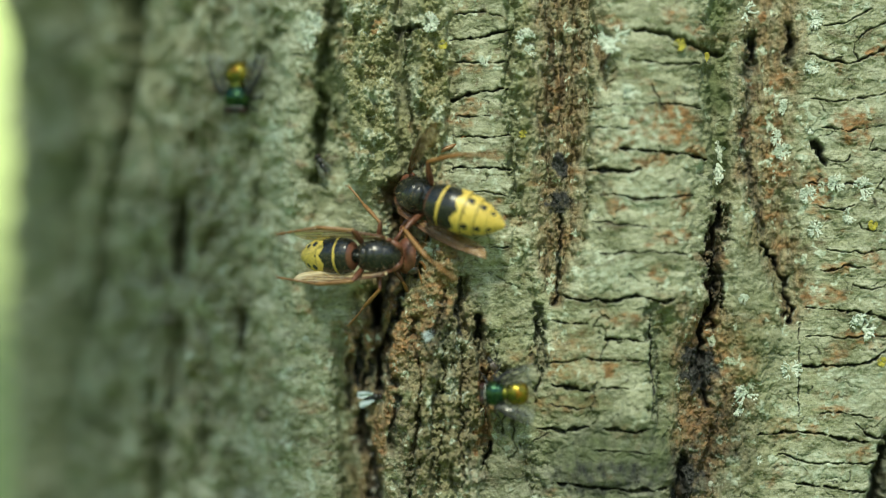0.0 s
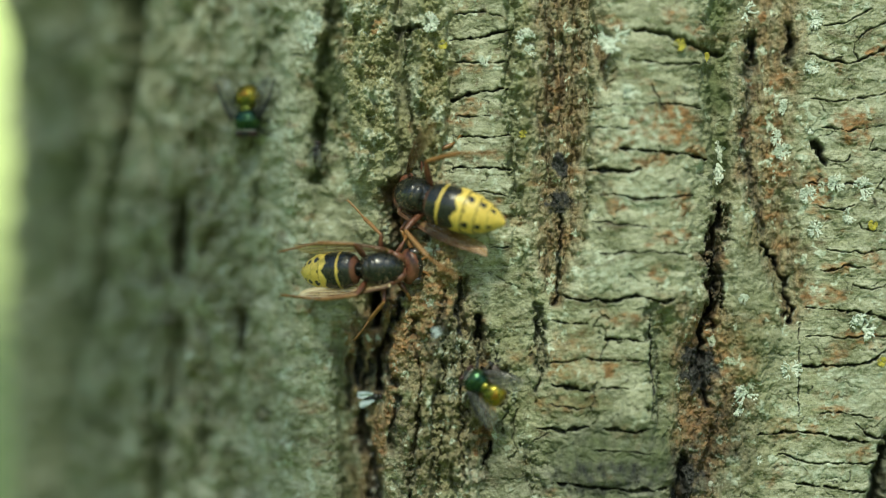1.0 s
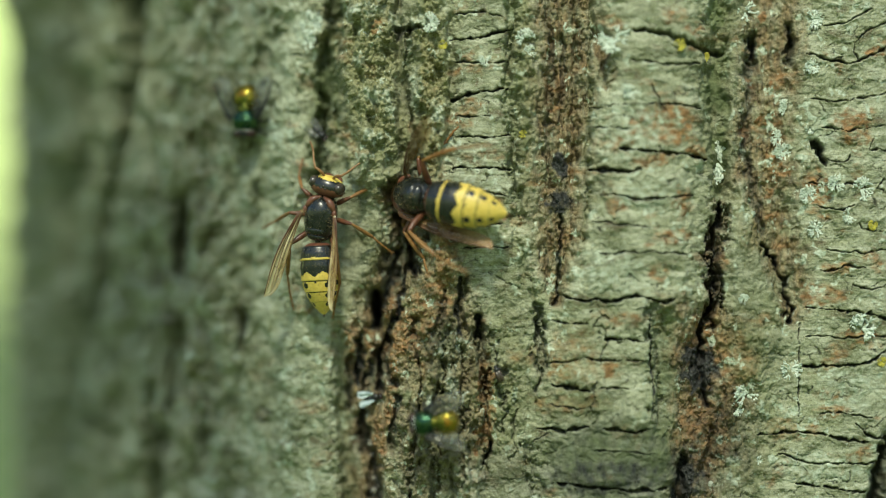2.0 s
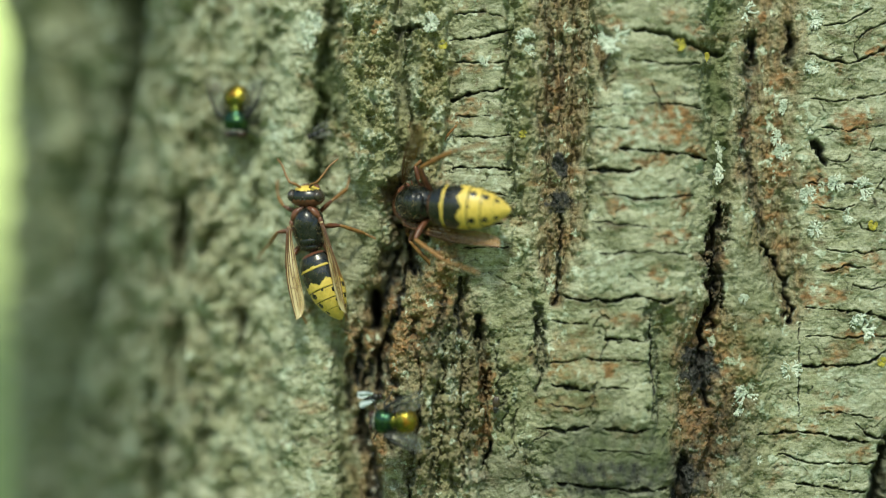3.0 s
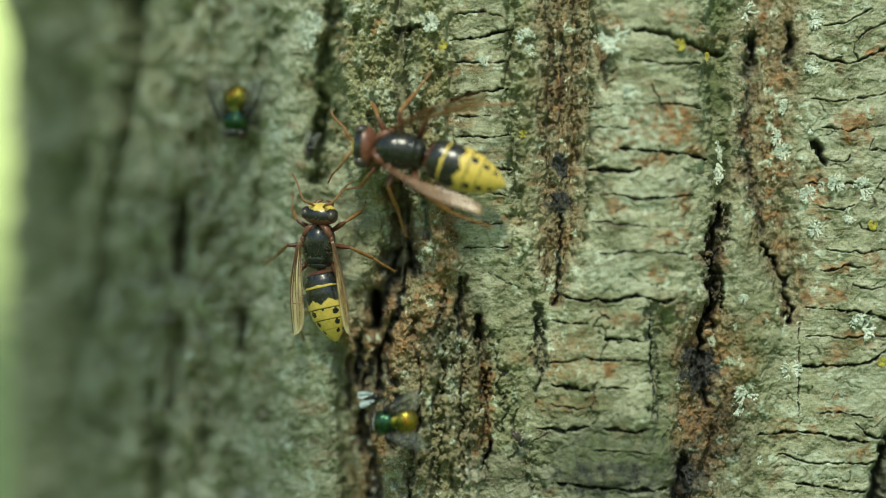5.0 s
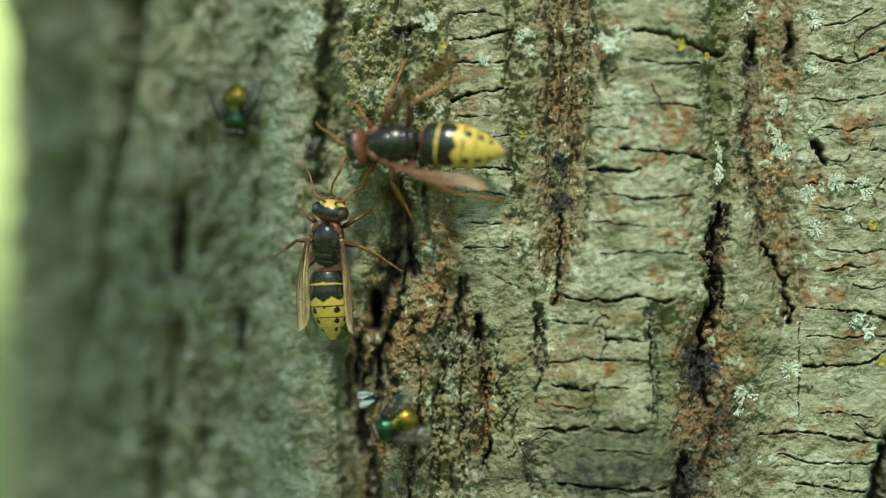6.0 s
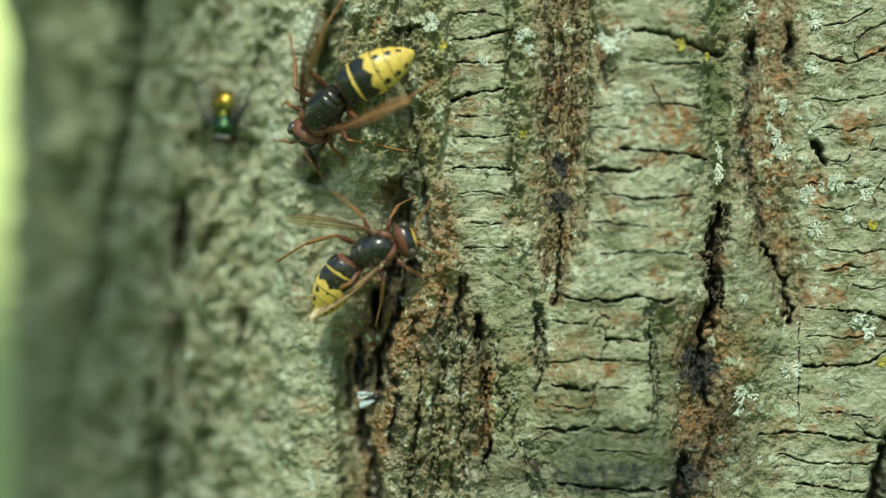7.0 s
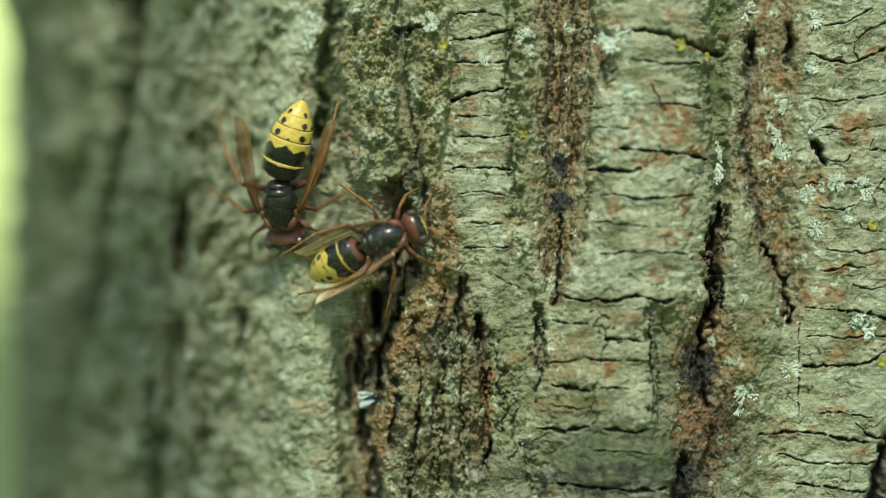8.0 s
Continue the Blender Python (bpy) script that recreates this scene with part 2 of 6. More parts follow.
furrow([(-31.9, 41.5, 0.83), (-32.3, 24.3, 0.94), (-32.8, 14.2, 0.94), (-31.7, 2.1, 0.93)], 1.4)
furrow([(-29.6, -5.5, 0.72), (-30.7, -11.5, 0.83), (-29.4, -15.0, 0.62)], 3.0)
furrow([(-26.6, -13.5, 1.02), (-26.1, -20.1, 0.82)], 3.2, stain_and_shade=0.3)
furrow([(-20.2, 50.3, 0.91), (-20.8, 34.2, 0.81), (-20.5, 24.2, 0.81), (-20.3, 11.1, 0.81), (-20.2, 2.1, 0.91), (-17.6, -3.9, 0.90), (-16.8, -11.9, 0.90), (-16.2, -17.9, 1.00)], 1.2, warp=1.8, moss_and_shade=0.25)
furrow([(-11.1, 50.1, 5.20), (-11.4, 34.2, 5.00), (-12.2, 19.1, 4.81), (-12.9, 8.1, 4.21), (-12.9, -0.9, 3.40), (-12.8, -9.0, 1.40)], 2.6, sharp=1.8, inner=0.85)
furrow([(-12.8, 6.1, 0.30), (-12.4, 0.1, 0.40), (-12.1, -3.9, 0.40), (-12.9, -10.0, 0.30)], 2.0, stain_and_shade=0.5)
furrow([(-14.6, 48.2, 0.50), (-13.9, 32.2, 0.60), (-14.9, 20.1, 0.50), (-14.4, 11.1, 0.50)], 1.6, stain_and_shade=0.2)
furrow([(-9.4, 48.1, 0.60), (-9.6, 28.1, 0.60), (-10.2, 11.2, 0.70)], 1.6)
furrow([(-11.9, 38.1, 0.50), (-12.4, 26.1, 0.50)], 1.4, stain_and_shade=0.3)
furrow([(-5.2, 38.1, 1.19), (-4.2, 34.1, 1.29), (-3.6, 29.6, 1.00)], 2.8, inner=0.7)
furrow([(17.8, 42.2, 2.47), (15.9, 32.2, 2.25), (14.9, 24.1, 2.25), (15.5, 16.1, 2.45), (17.3, 10.1, 1.64)], 2.0, sharp=1.0, moss_and_shade=0.4, cork=0.5)
furrow([(15.9, 7.3, 1.15), (15.3, 2.1, 1.38), (14.9, -3.9, 1.30), (15.0, -12.9, 1.07)], 3.0, warp=1.6, sharp=1.4, stain_and_shade=0.35, inner=1.0)
furrow([(15.9, 6.9, 0.69), (14.9, 2.1, 0.77), (14.3, -2.9, 0.30), (14.9, -12.9, 0.30)], 3.4, warp=1.5, stain_and_shade=0.65)
furrow([(15.7, -2.9, 0.27), (16.2, -7.9, 0.27), (15.5, -14.9, 0.27)], 2.5, warp=1.5, stain_and_shade=0.5)
furrow([(13.9, 4.1, 0.31), (13.5, -3.9, 0.20)], 2.0, warp=1.5, stain_and_shade=0.5)
furrow([(14.9, -11.9, 2.65), (13.7, -17.9, 3.47), (12.9, -23.9, 4.28), (12.7, -31.9, 4.88), (11.9, -44.2, 4.46), (11.7, -52.0, 4.05)], 2.6, sharp=1.6, inner=0.9)
furrow([(13.2, -14.9, 0.61), (12.7, -20.9, 0.81), (14.3, -27.9, 0.61)], 2.2, stain_and_shade=0.6)
furrow([(14.5, -32.0, 0.61), (13.9, -40.0, 0.61)], 2.2, stain_and_shade=0.2)
furrow([(9.2, -37.9, 0.81), (9.0, -44.1, 0.91), (9.0, -51.9, 0.91)], 4.0, stain_and_shade=0.8)
furrow([(26.7, 50.5, 4.66), (25.6, 36.3, 4.85), (23.5, 24.2, 4.18), (22.9, 14.2, 3.97), (25.6, 4.1, 4.22), (29.3, -3.9, 3.21), (29.8, -11.5, 1.93)], 2.2, sharp=1.8, inner=0.75)
furrow([(22.9, 38.3, 0.84), (21.7, 31.2, 0.94), (20.9, 22.2, 0.72), (21.7, 14.2, 0.73), (23.3, 7.1, 0.84), (24.3, 3.1, 0.63)], 1.7, stain_and_shade=0.4)
furrow([(24.5, 1.1, 0.41), (27.0, -2.5, 0.34), (28.7, -5.4, 0.34), (29.0, -12.5, 0.34)], 3.2, warp=1.3, stain_and_shade=0.75)
furrow([(29.1, 40.4, 0.53), (29.4, 33.4, 0.64)], 2.4, stain_and_shade=0.4)
furrow([(48.3, -34.6, 0.94), (46.7, -39.6, 1.29), (46.2, -44.9, 1.63), (46.0, -52.9, 1.63)], 4.5, stain_and_shade=0.5)
furrow([(18.8, 2.1, 0.82), (19.4, -9.9, 0.82)], -0.8)
# raised ridges
furrow([(-47.7, 51.1, 4.66), (-47.3, 29.7, 4.64), (-46.7, 14.4, 3.97)], -3.0, sharp=1.6)
furrow([(-35.4, 50.7, 2.95), (-35.4, 29.5, 2.74), (-35.7, 16.3, 2.74), (-34.6, 6.1, 1.89), (-32.8, -3.0, 2.50)], -1.6, sharp=1.5)
furrow([(-32.8, -4.0, 2.72), (-34.8, -12.0, 5.26), (-34.3, -26.2, 7.34), (-34.8, -52.5, 7.78)], -1.8, sharp=1.6)
furrow([(-64.1, 51.8, 6.12), (-65.3, 25.0, 4.94), (-62.8, -0.9, 5.34), (-60.5, -26.7, 5.96), (-60.5, -53.5, 5.96)], -3.0, sharp=1.3)
furrow([(-86.9, 53.3, 5.96), (-85.4, 25.6, 5.87), (-81.0, -1.0, 6.19), (-83.9, -27.5, 5.79), (-85.4, -55.1, 5.87)], -2.5, sharp=1.3)
furrow([(20.9, 11.1, 2.49), (21.4, -0.9, 3.54), (22.9, -10.9, 3.55), (22.9, -21.0, 3.13)], -1.5, sharp=1.5)
furrow([(-25.5, 50.4, 4.70), (-25.9, 24.2, 4.71), (-25.9, 2.1, 4.51)], -1.2, sharp=3.0)
furrow([(3.6, 50.1, 9.03), (3.6, 19.1, 9.03), (1.6, -3.9, 9.00)], -1.3, sharp=3.0)
# cracks across the plates
# rust, dark sap stains and crusts of lichen
patch(8.1, 23.6, 2.4, 1.4, rust=0.8)
patch(6.6, 19.6, 4.0, 1.4, rust=0.7)
patch(2.1, 15.6, 2.0, 1.2, rust=0.9)
patch(12.2, 17.6, 1.6, 1.4, rust=0.7)
patch(-2.9, -21.4, 2.2, 1.4, rust=0.9)
patch(6.6, 2.1, 2.2, 1.4, rust=0.6)
patch(41.4, 20.4, 3.4, 2.0, rust=0.6)
patch(36.9, -29.2, 2.2, 0.8, rust=0.8)
patch(38.1, -3.4, 2.9, 1.0, rust=0.6)
patch(11.7, 39.1, 2.2, 1.0, rust=0.5)
patch(7.6, 41.1, 2.6, 1.6, rust=0.4)
patch(45.4, 35.2, 2.3, 0.8, rust=0.8)
patch(32.5, -9.0, 1.3, 2.2, rust=0.7)
patch(26.7, 15.2, 2.1, 4.0, rust=0.6)
patch(33.6, 11.2, 1.8, 3.0, rust=0.6)
patch(-1.4, -31.9, 3.0, 1.4, rust=0.4)
patch(-25.5, -25.0, 1.3, 6.1, rust=0.9)
patch(-40.1, -16.2, 3.2, 4.1, rust=0.5)
patch(-37.4, -12.1, 2.8, 3.1, rust=0.4)
patch(-45.3, 39.6, 1.3, 1.2, rust=0.8)
patch(-29.6, 34.3, 1.5, 1.0, rust=0.5)
patch(-12.5, 15.1, 1.4, 2.6, stain_and_shade=0.9, wet=0.3)
patch(-12.8, 8.1, 2.4, 2.2, stain_and_shade=0.85, wet=0.3)
patch(12.7, -20.9, 3.5, 3.6, stain_and_shade=0.85, wet=0.3)
patch(-33.8, -18.1, 3.6, 5.1, stain_and_shade=0.33, wet=0.3)
patch(-4.4, -40.5, 11.9, 3.6, stain_and_shade=0.55, wet=0.3)
patch(-40.0, 11.3, 2.3, 3.5, stain_and_shade=0.4, wet=0.3)
patch(9.6, -42.9, 2.2, 3.0, stain_and_shade=0.8, wet=0.3)
patch(-28.6, -16.0, 2.0, 3.0, stain_and_shade=0.22, wet=0.3)
patch(15.2, -5.9, 2.0, 5.0, stain_and_shade=0.5, wet=0.3)
patch(-42.3, 0.1, 1.9, 5.1, stain_and_shade=0.35, wet=0.3)
patch(-46.7, 42.9, 2.7, 1.4, crust=0.5)
patch(-46.1, 27.6, 2.9, 1.4, crust=0.6)
patch(-38.0, 28.4, 1.1, 4.1, crust=0.5)
patch(-59.8, 40.3, 2.9, 3.1, crust=0.7)
patch(-66.5, 21.9, 3.0, 1.5, crust=0.6)
patch(-100.5, 42.4, 3.5, 3.2, crust=0.5)
patch(-103.2, 17.6, 4.3, 3.2, crust=0.5)
patch(-93.0, 25.8, 2.9, 2.2, crust=0.5)
patch(3.6, 9.1, 6.0, 3.0, crust=0.35)
patch(-3.4, -3.9, 6.0, 4.0, crust=0.4)
patch(-0.4, 21.1, 6.0, 6.0, crust=0.35)
patch(35.8, 21.4, 3.3, 4.0, crust=0.4)
patch(40.3, -25.2, 5.7, 4.0, crust=0.4)
patch(34.8, -39.3, 8.8, 3.0, crust=0.4)
patch(-86.9, -2.1, 2.1, 1.7, crust=0.6)
patch(-81.0, 11.7, 2.8, 1.5, crust=0.5)
patch(-74.2, 13.7, 1.6, 1.3, crust=0.6)
patch(-65.3, -7.1, 2.0, 2.1, crust=0.5)
patch(-97.9, -34.5, 2.0, 2.2, crust=0.5)
patch(-98.8, -28.0, 3.4, 1.5, crust=0.5)
patch(-74.2, 44.1, 2.6, 2.1, crust=0.5)
patch(-91.4, -15.9, 2.5, 0.9, crust=0.5)
patch(-26.6, 12.2, 4.1, 3.0, crust=0.35)
patch(-25.5, 33.3, 2.0, 0.8, crust=0.7)
patch(-0.4, 27.6, 2.0, 1.0, crust=0.6)
# the outline of the shaded flank swells and sinks
patch(-152.7, 55.6, 12.4, 10.6, height=5.0)
patch(-152.7, 26.1, 12.4, 14.1, height=-1.5)
patch(-85.4, 11.8, 8.8, 35.0, inner=0.4, edge=0.8)
patch(-88.3, -23.3, 7.6, 21.3, inner=0.4, edge=0.8)
patch(-33.3, 2.1, 2.1, 7.0, rust=0.5)
furrow([(-33.3, 11.2, 1.05), (-32.8, 4.2, 1.05), (-33.0, -0.9, 1.25)], -1.8)
patch(-10.4, -19.9, 6.0, 6.0, rust=0.3)
# the stem swells forward along the sap furrow
furrow([(-42.8, 75.3, 11.93), (-42.6, 0.0, 11.91), (-42.3, -77.1, 11.89)], -2.5, warp=0.0)
# the gnarled corky ridge below the sap
furrow([(-38.4, -12.1, 0.53), (-38.3, -21.2, 0.64)], 1.4, stain_and_shade=0.25)
furrow([(-34.6, -24.1, 0.63), (-35.5, -36.3, 0.74), (-34.8, -45.3, 0.84)], 1.8, stain_and_shade=0.25)
furrow([(-31.7, -18.1, 0.52), (-31.1, -26.1, 0.62), (-31.7, -33.1, 0.52)], 1.3, stain_and_shade=0.25)
furrow([(-37.2, -26.2, 0.53), (-39.1, -36.4, 0.74), (-40.0, -42.5, 0.75)], 1.5, stain_and_shade=0.25)
furrow([(-25.7, -21.1, 0.51), (-25.7, -30.1, 0.41), (-25.1, -39.1, 0.51)], 2.1, stain_and_shade=0.25)
furrow([(-31.5, -38.2, 0.62), (-30.9, -46.2, 0.83)], 2.1, stain_and_shade=0.25)
furrow([(-42.3, -42.0, 0.65), (-38.5, -45.5, 0.85)], 1.8, stain_and_shade=0.25)
furrow([(-28.6, -20.1, 0.52), (-29.0, -32.2, 0.62)], 1.1, stain_and_shade=0.25)
furrow([(-33.3, -7.9, 0.52), (-34.8, -15.1, 0.52)], 1.5, stain_and_shade=0.45)
furrow([(-27.4, -30.1, 0.52), (-28.0, -42.2, 0.61)], 1.3, stain_and_shade=0.25)
patch(-31.9, -24.1, 1.2, 2.6, height=1.2, crust=0.5)
patch(-33.8, -17.1, 4.2, 5.1, stain_and_shade=0.30)
patch(-35.9, -36.3, 9.5, 9.1, stain_and_shade=0.15, edge=0.8)
patch(-25.3, -28.0, 1.0, 8.0, rust=0.9)
patch(-40.1, -15.1, 2.6, 5.1, rust=0.6)
patch(-37.2, -20.1, 2.1, 3.1, rust=0.3)
# flakes of golden inner bark inside the sap furrow
patch(-43.6, -10.6, 1.9, 1.6, height=2.5, rust=0.6)
patch(-48.0, -16.7, 1.8, 2.7, height=1.6, rust=0.6)
patch(-45.3, -34.6, 1.5, 4.1, height=1.5, rust=0.6)
patch(-43.4, -28.3, 1.1, 4.1, height=1.2, rust=0.6)
patch(-51.1, -18.3, 1.3, 5.1, height=1.4, rust=0.6)
patch(-42.3, -20.2, 1.3, 4.1, height=1.5, rust=0.6)
furrow([(-43.4, -15.2, 0.54), (-44.0, -20.2, 0.65), (-42.8, -24.3, 0.54)], 2.6, stain_and_shade=0.5, wet=0.5)
furrow([(-50.9, -20.4, 0.68), (-51.4, -28.6, 0.68)], 2.6, stain_and_shade=0.5, wet=0.5)
furrow([(-46.7, -36.6, 0.55), (-47.3, -44.9, 0.66)], 2.6, stain_and_shade=0.5, wet=0.5)
furrow([(-42.3, -26.3, 0.43), (-42.9, -35.5, 0.54)], 2.6, stain_and_shade=0.5, wet=0.5)
furrow([(-39.7, 8.2, 0.65), (-40.0, 0.1, 0.75), (-37.8, -4.0, 0.64)], 2.6, stain_and_shade=0.5, wet=0.5)
furrow([(-36.8, 11.2, 0.53), (-35.9, 2.1, 0.63)], 2.6, stain_and_shade=0.5, wet=0.5)
# crusted ridge above: pits and crumbs
patch(-50.2, 39.0, 0.9, 2.1, height=-2.2, moss_and_shade=0.3)
patch(-48.9, 30.7, 0.9, 1.4, height=-2.2, moss_and_shade=0.3)
patch(-43.4, 34.7, 0.9, 2.3, height=-2.2, moss_and_shade=0.3)
patch(-50.9, 19.5, 0.9, 1.7, height=-2.2, moss_and_shade=0.3)
patch(-45.8, 18.2, 1.1, 2.1, height=-2.2, moss_and_shade=0.3)
patch(-43.4, 15.4, 1.1, 1.8, height=-2.2, moss_and_shade=0.3)
patch(-47.7, 23.1, 0.7, 1.4, height=-2.2, moss_and_shade=0.3)
patch(-38.5, 33.5, 0.9, 2.0, height=-2.2, moss_and_shade=0.3)
patch(-37.4, 24.4, 0.9, 3.1, height=-2.2, moss_and_shade=0.3)
patch(-34.8, 31.4, 0.7, 2.0, height=-2.2, moss_and_shade=0.3)
patch(-52.1, 27.7, 0.7, 1.7, height=-2.2, moss_and_shade=0.3)
patch(-48.9, 33.7, 1.3, 1.7, height=1.3, crust=0.45)
patch(-46.1, 27.6, 2.0, 1.0, height=1.3, crust=0.45)
patch(-47.3, 20.5, 1.5, 1.4, height=1.3, crust=0.45)
patch(-50.0, 43.0, 1.3, 1.2, height=1.3, crust=0.45)
patch(-37.4, 40.5, 1.4, 1.6, height=1.3, crust=0.45)
patch(-37.8, 28.5, 1.1, 2.2, height=1.3, crust=0.45)
patch(-34.8, 23.3, 1.3, 3.1, height=1.3, crust=0.45)
patch(-42.3, 40.7, 1.1, 1.4, height=1.3, crust=0.45)
patch(-43.4, 25.6, 1.3, 2.1, height=1.3, crust=0.45)
patch(-48.9, 15.4, 1.3, 1.7, height=1.3, crust=0.45)
# brown weathered runs
patch(12.7, -33.9, 6.1, 11.0, inner=0.9)
patch(10.1, -38.9, 4.1, 5.0, stain_and_shade=0.5)
patch(7.6, -11.9, 3.0, 4.0, inner=0.7)
patch(10.7, -17.9, 3.7, 5.0, inner=0.8)
patch(17.8, -20.0, 4.1, 9.0, inner=0.6)
patch(-6.4, -40.9, 13.0, 4.0, stain_and_shade=0.5, moss_and_shade=0.4, edge=1.0)
patch(-21.5, -40.1, 6.1, 6.1, stain_and_shade=0.25)
patch(29.3, 14.2, 4.3, 6.0, inner=0.5)
patch(27.2, 34.3, 5.3, 11.1, inner=0.6)
patch(-18.9, 29.1, 1.9, 22.1, moss_and_shade=0.35, cork=0.4)
patch(4.6, -24.9, 2.6, 8.0, moss_and_shade=0.4)
patch(21.9, -34.0, 6.3, 8.0, moss_and_shade=0.3, cork=0.4)
# duller lumpy blocks of bark beside the corky ridge
patch(-11.4, -25.9, 15.0, 19.0, moss_and_shade=0.32, edge=0.7)
patch(-20.9, -25.0, 4.0, 18.1, moss_and_shade=0.35, cork=0.6, edge=0.8)
patch(-11.4, -39.9, 15.0, 6.0, moss_and_shade=0.3, stain_and_shade=0.25, edge=0.8)
furrow([(-16.2, -11.9, 0.64), (-15.8, -19.9, 0.64), (-16.4, -26.0, 0.64)], 1.7600000000000002, warp=2.2, moss_and_shade=0.3, stain_and_shade=0.3)
furrow([(-5.4, -11.9, 0.32), (-5.0, -19.9, 0.32)], 0.8, warp=2.2, moss_and_shade=0.3, stain_and_shade=0.3)
furrow([(4.4, -9.9, 0.64), (4.8, -19.9, 0.64), (3.6, -29.9, 0.64)], 1.2800000000000002, warp=2.2, moss_and_shade=0.3, stain_and_shade=0.3)
furrow([(-6.4, -23.9, 0.32), (-6.9, -31.9, 0.32)], 0.7200000000000001, warp=2.2, moss_and_shade=0.3, stain_and_shade=0.3)
furrow([(-23.5, -16.0, 0.49), (-23.1, -24.1, 0.49), (-23.9, -32.1, 0.49)], 1.1199999999999999, warp=2.2, moss_and_shade=0.3, stain_and_shade=0.3)
furrow([(-17.4, -34.0, 0.65), (-16.8, -44.0, 0.65)], 1.2800000000000002, warp=2.2, moss_and_shade=0.3, stain_and_shade=0.3)
furrow([(-20.9, -28.0, 0.49), (-19.9, -36.0, 0.49)], 0.96, warp=2.2, moss_and_shade=0.3, stain_and_shade=0.3)
patch(-10.4, -22.4, 4.0, 1.6, height=0.8)
patch(-0.4, -28.9, 4.4, 2.6, height=1.0)
patch(-11.4, -18.4, 4.4, 1.8, height=0.6)
patch(-0.9, -13.4, 4.0, 2.2, height=0.6)
patch(-11.4, -27.4, 4.1, 2.2, height=0.6)
patch(-12.8, -33.5, 2.6, 2.0, height=0.7)
patch(-20.4, -20.0, 2.1, 3.0, height=0.9)
patch(-21.5, -38.1, 2.6, 3.0, height=0.9)
# golden crumbs along the lip of the sap furrow
patch(-33.3, 1.1, 2.7, 12.1, cork=0.9, rust=0.45)
patch(-34.8, -7.9, 3.2, 6.0, rust=0.5)
patch(-37.4, -13.6, 3.2, 4.1, rust=0.5)
patch(-42.3, -8.0, 2.1, 3.1, rust=0.4)
patch(-35.9, 24.4, 1.9, 16.2, cork=0.6, rust=0.15)
patch(24.0, -20.0, 6.3, 19.1, moss_and_shade=0.4, cork=0.4, edge=0.9)
patch(22.4, -2.9, 3.7, 9.0, moss_and_shade=0.35, cork=0.3, edge=0.9)
patch(18.8, -36.0, 7.2, 9.0, moss_and_shade=0.3, inner=0.4, edge=0.9)
patch(3.6, -35.9, 6.0, 8.0, moss_and_shade=0.4, edge=0.9)
# the corky ridge stands out in coarse knobs
patch(-38.5, -26.3, 2.8, 5.1, height=1.6, rust=0.1, edge=1.0)
patch(-32.8, -30.2, 2.5, 5.1, height=1.6, rust=0.1, edge=1.0)
patch(-37.0, -36.3, 2.7, 5.1, height=1.8, rust=0.1, edge=1.0)
patch(-29.6, -38.2, 2.7, 5.1, height=1.8, rust=0.1, edge=1.0)
patch(-34.3, -12.0, 2.3, 4.1, height=1.4, rust=0.1, edge=1.0)
patch(-28.6, -24.0, 1.8, 4.1, height=1.2, rust=0.1, edge=1.0)
patch(-39.7, -17.1, 1.9, 4.1, height=1.3, rust=0.1, edge=1.0)
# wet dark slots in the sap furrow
furrow([(-41.9, 0.1, 0.65), (-43.4, -5.0, 0.87), (-45.0, -10.1, 0.77)], 3.0, stain_and_shade=0.7, wet=0.7, warp=1.3)
furrow([(-40.0, -3.0, 0.54), (-41.7, -10.0, 0.65), (-43.4, -16.1, 0.65)], 2.4, stain_and_shade=0.7, wet=0.7, warp=1.3)
furrow([(-48.9, -16.2, 0.67), (-49.4, -24.4, 0.67)], 2.6, stain_and_shade=0.7, wet=0.7, warp=1.3)
furrow([(-47.1, -20.3, 0.56), (-47.7, -26.4, 0.66)], 2.4, stain_and_shade=0.7, wet=0.7, warp=1.3)
furrow([(-45.8, -39.6, 0.55), (-46.2, -44.9, 0.66)], 2.2, stain_and_shade=0.7, wet=0.7, warp=1.3)
patch(-43.4, -4.0, 2.4, 6.1, stain_and_shade=0.45, wet=0.6, inner=0.6)
patch(-43.4, -18.2, 1.1, 4.1, rust=0.5, wet=0.6)
# broad moss tint darkens the flank and lower right plates in place of shade
patch(-110.8, 0.1, 34.4, 88.1, moss_and_shade=0.25, edge=0.8)
patch(-93.0, -27.8, 19.2, 32.1, moss_and_shade=0.17, edge=0.8)
patch(38.1, -38.4, 13.3, 9.1, moss_and_shade=0.2, edge=0.8)
# broad brown run below the hollow
patch(13.5, -27.9, 7.9, 17.0, inner=0.85, edge=1.2)
patch(12.7, -20.9, 4.5, 4.6, stain_and_shade=0.75, edge=1.2)
patch(10.9, -40.9, 5.5, 4.6, stain_and_shade=0.6, edge=1.2)
patch(0.6, -40.4, 6.0, 3.6, stain_and_shade=0.5, edge=1.0)

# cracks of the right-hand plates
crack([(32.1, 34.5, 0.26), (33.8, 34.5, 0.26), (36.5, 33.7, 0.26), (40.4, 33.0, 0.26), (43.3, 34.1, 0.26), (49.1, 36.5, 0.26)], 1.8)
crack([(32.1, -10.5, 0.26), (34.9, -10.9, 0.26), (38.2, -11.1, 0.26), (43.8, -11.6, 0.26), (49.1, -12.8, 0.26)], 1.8)
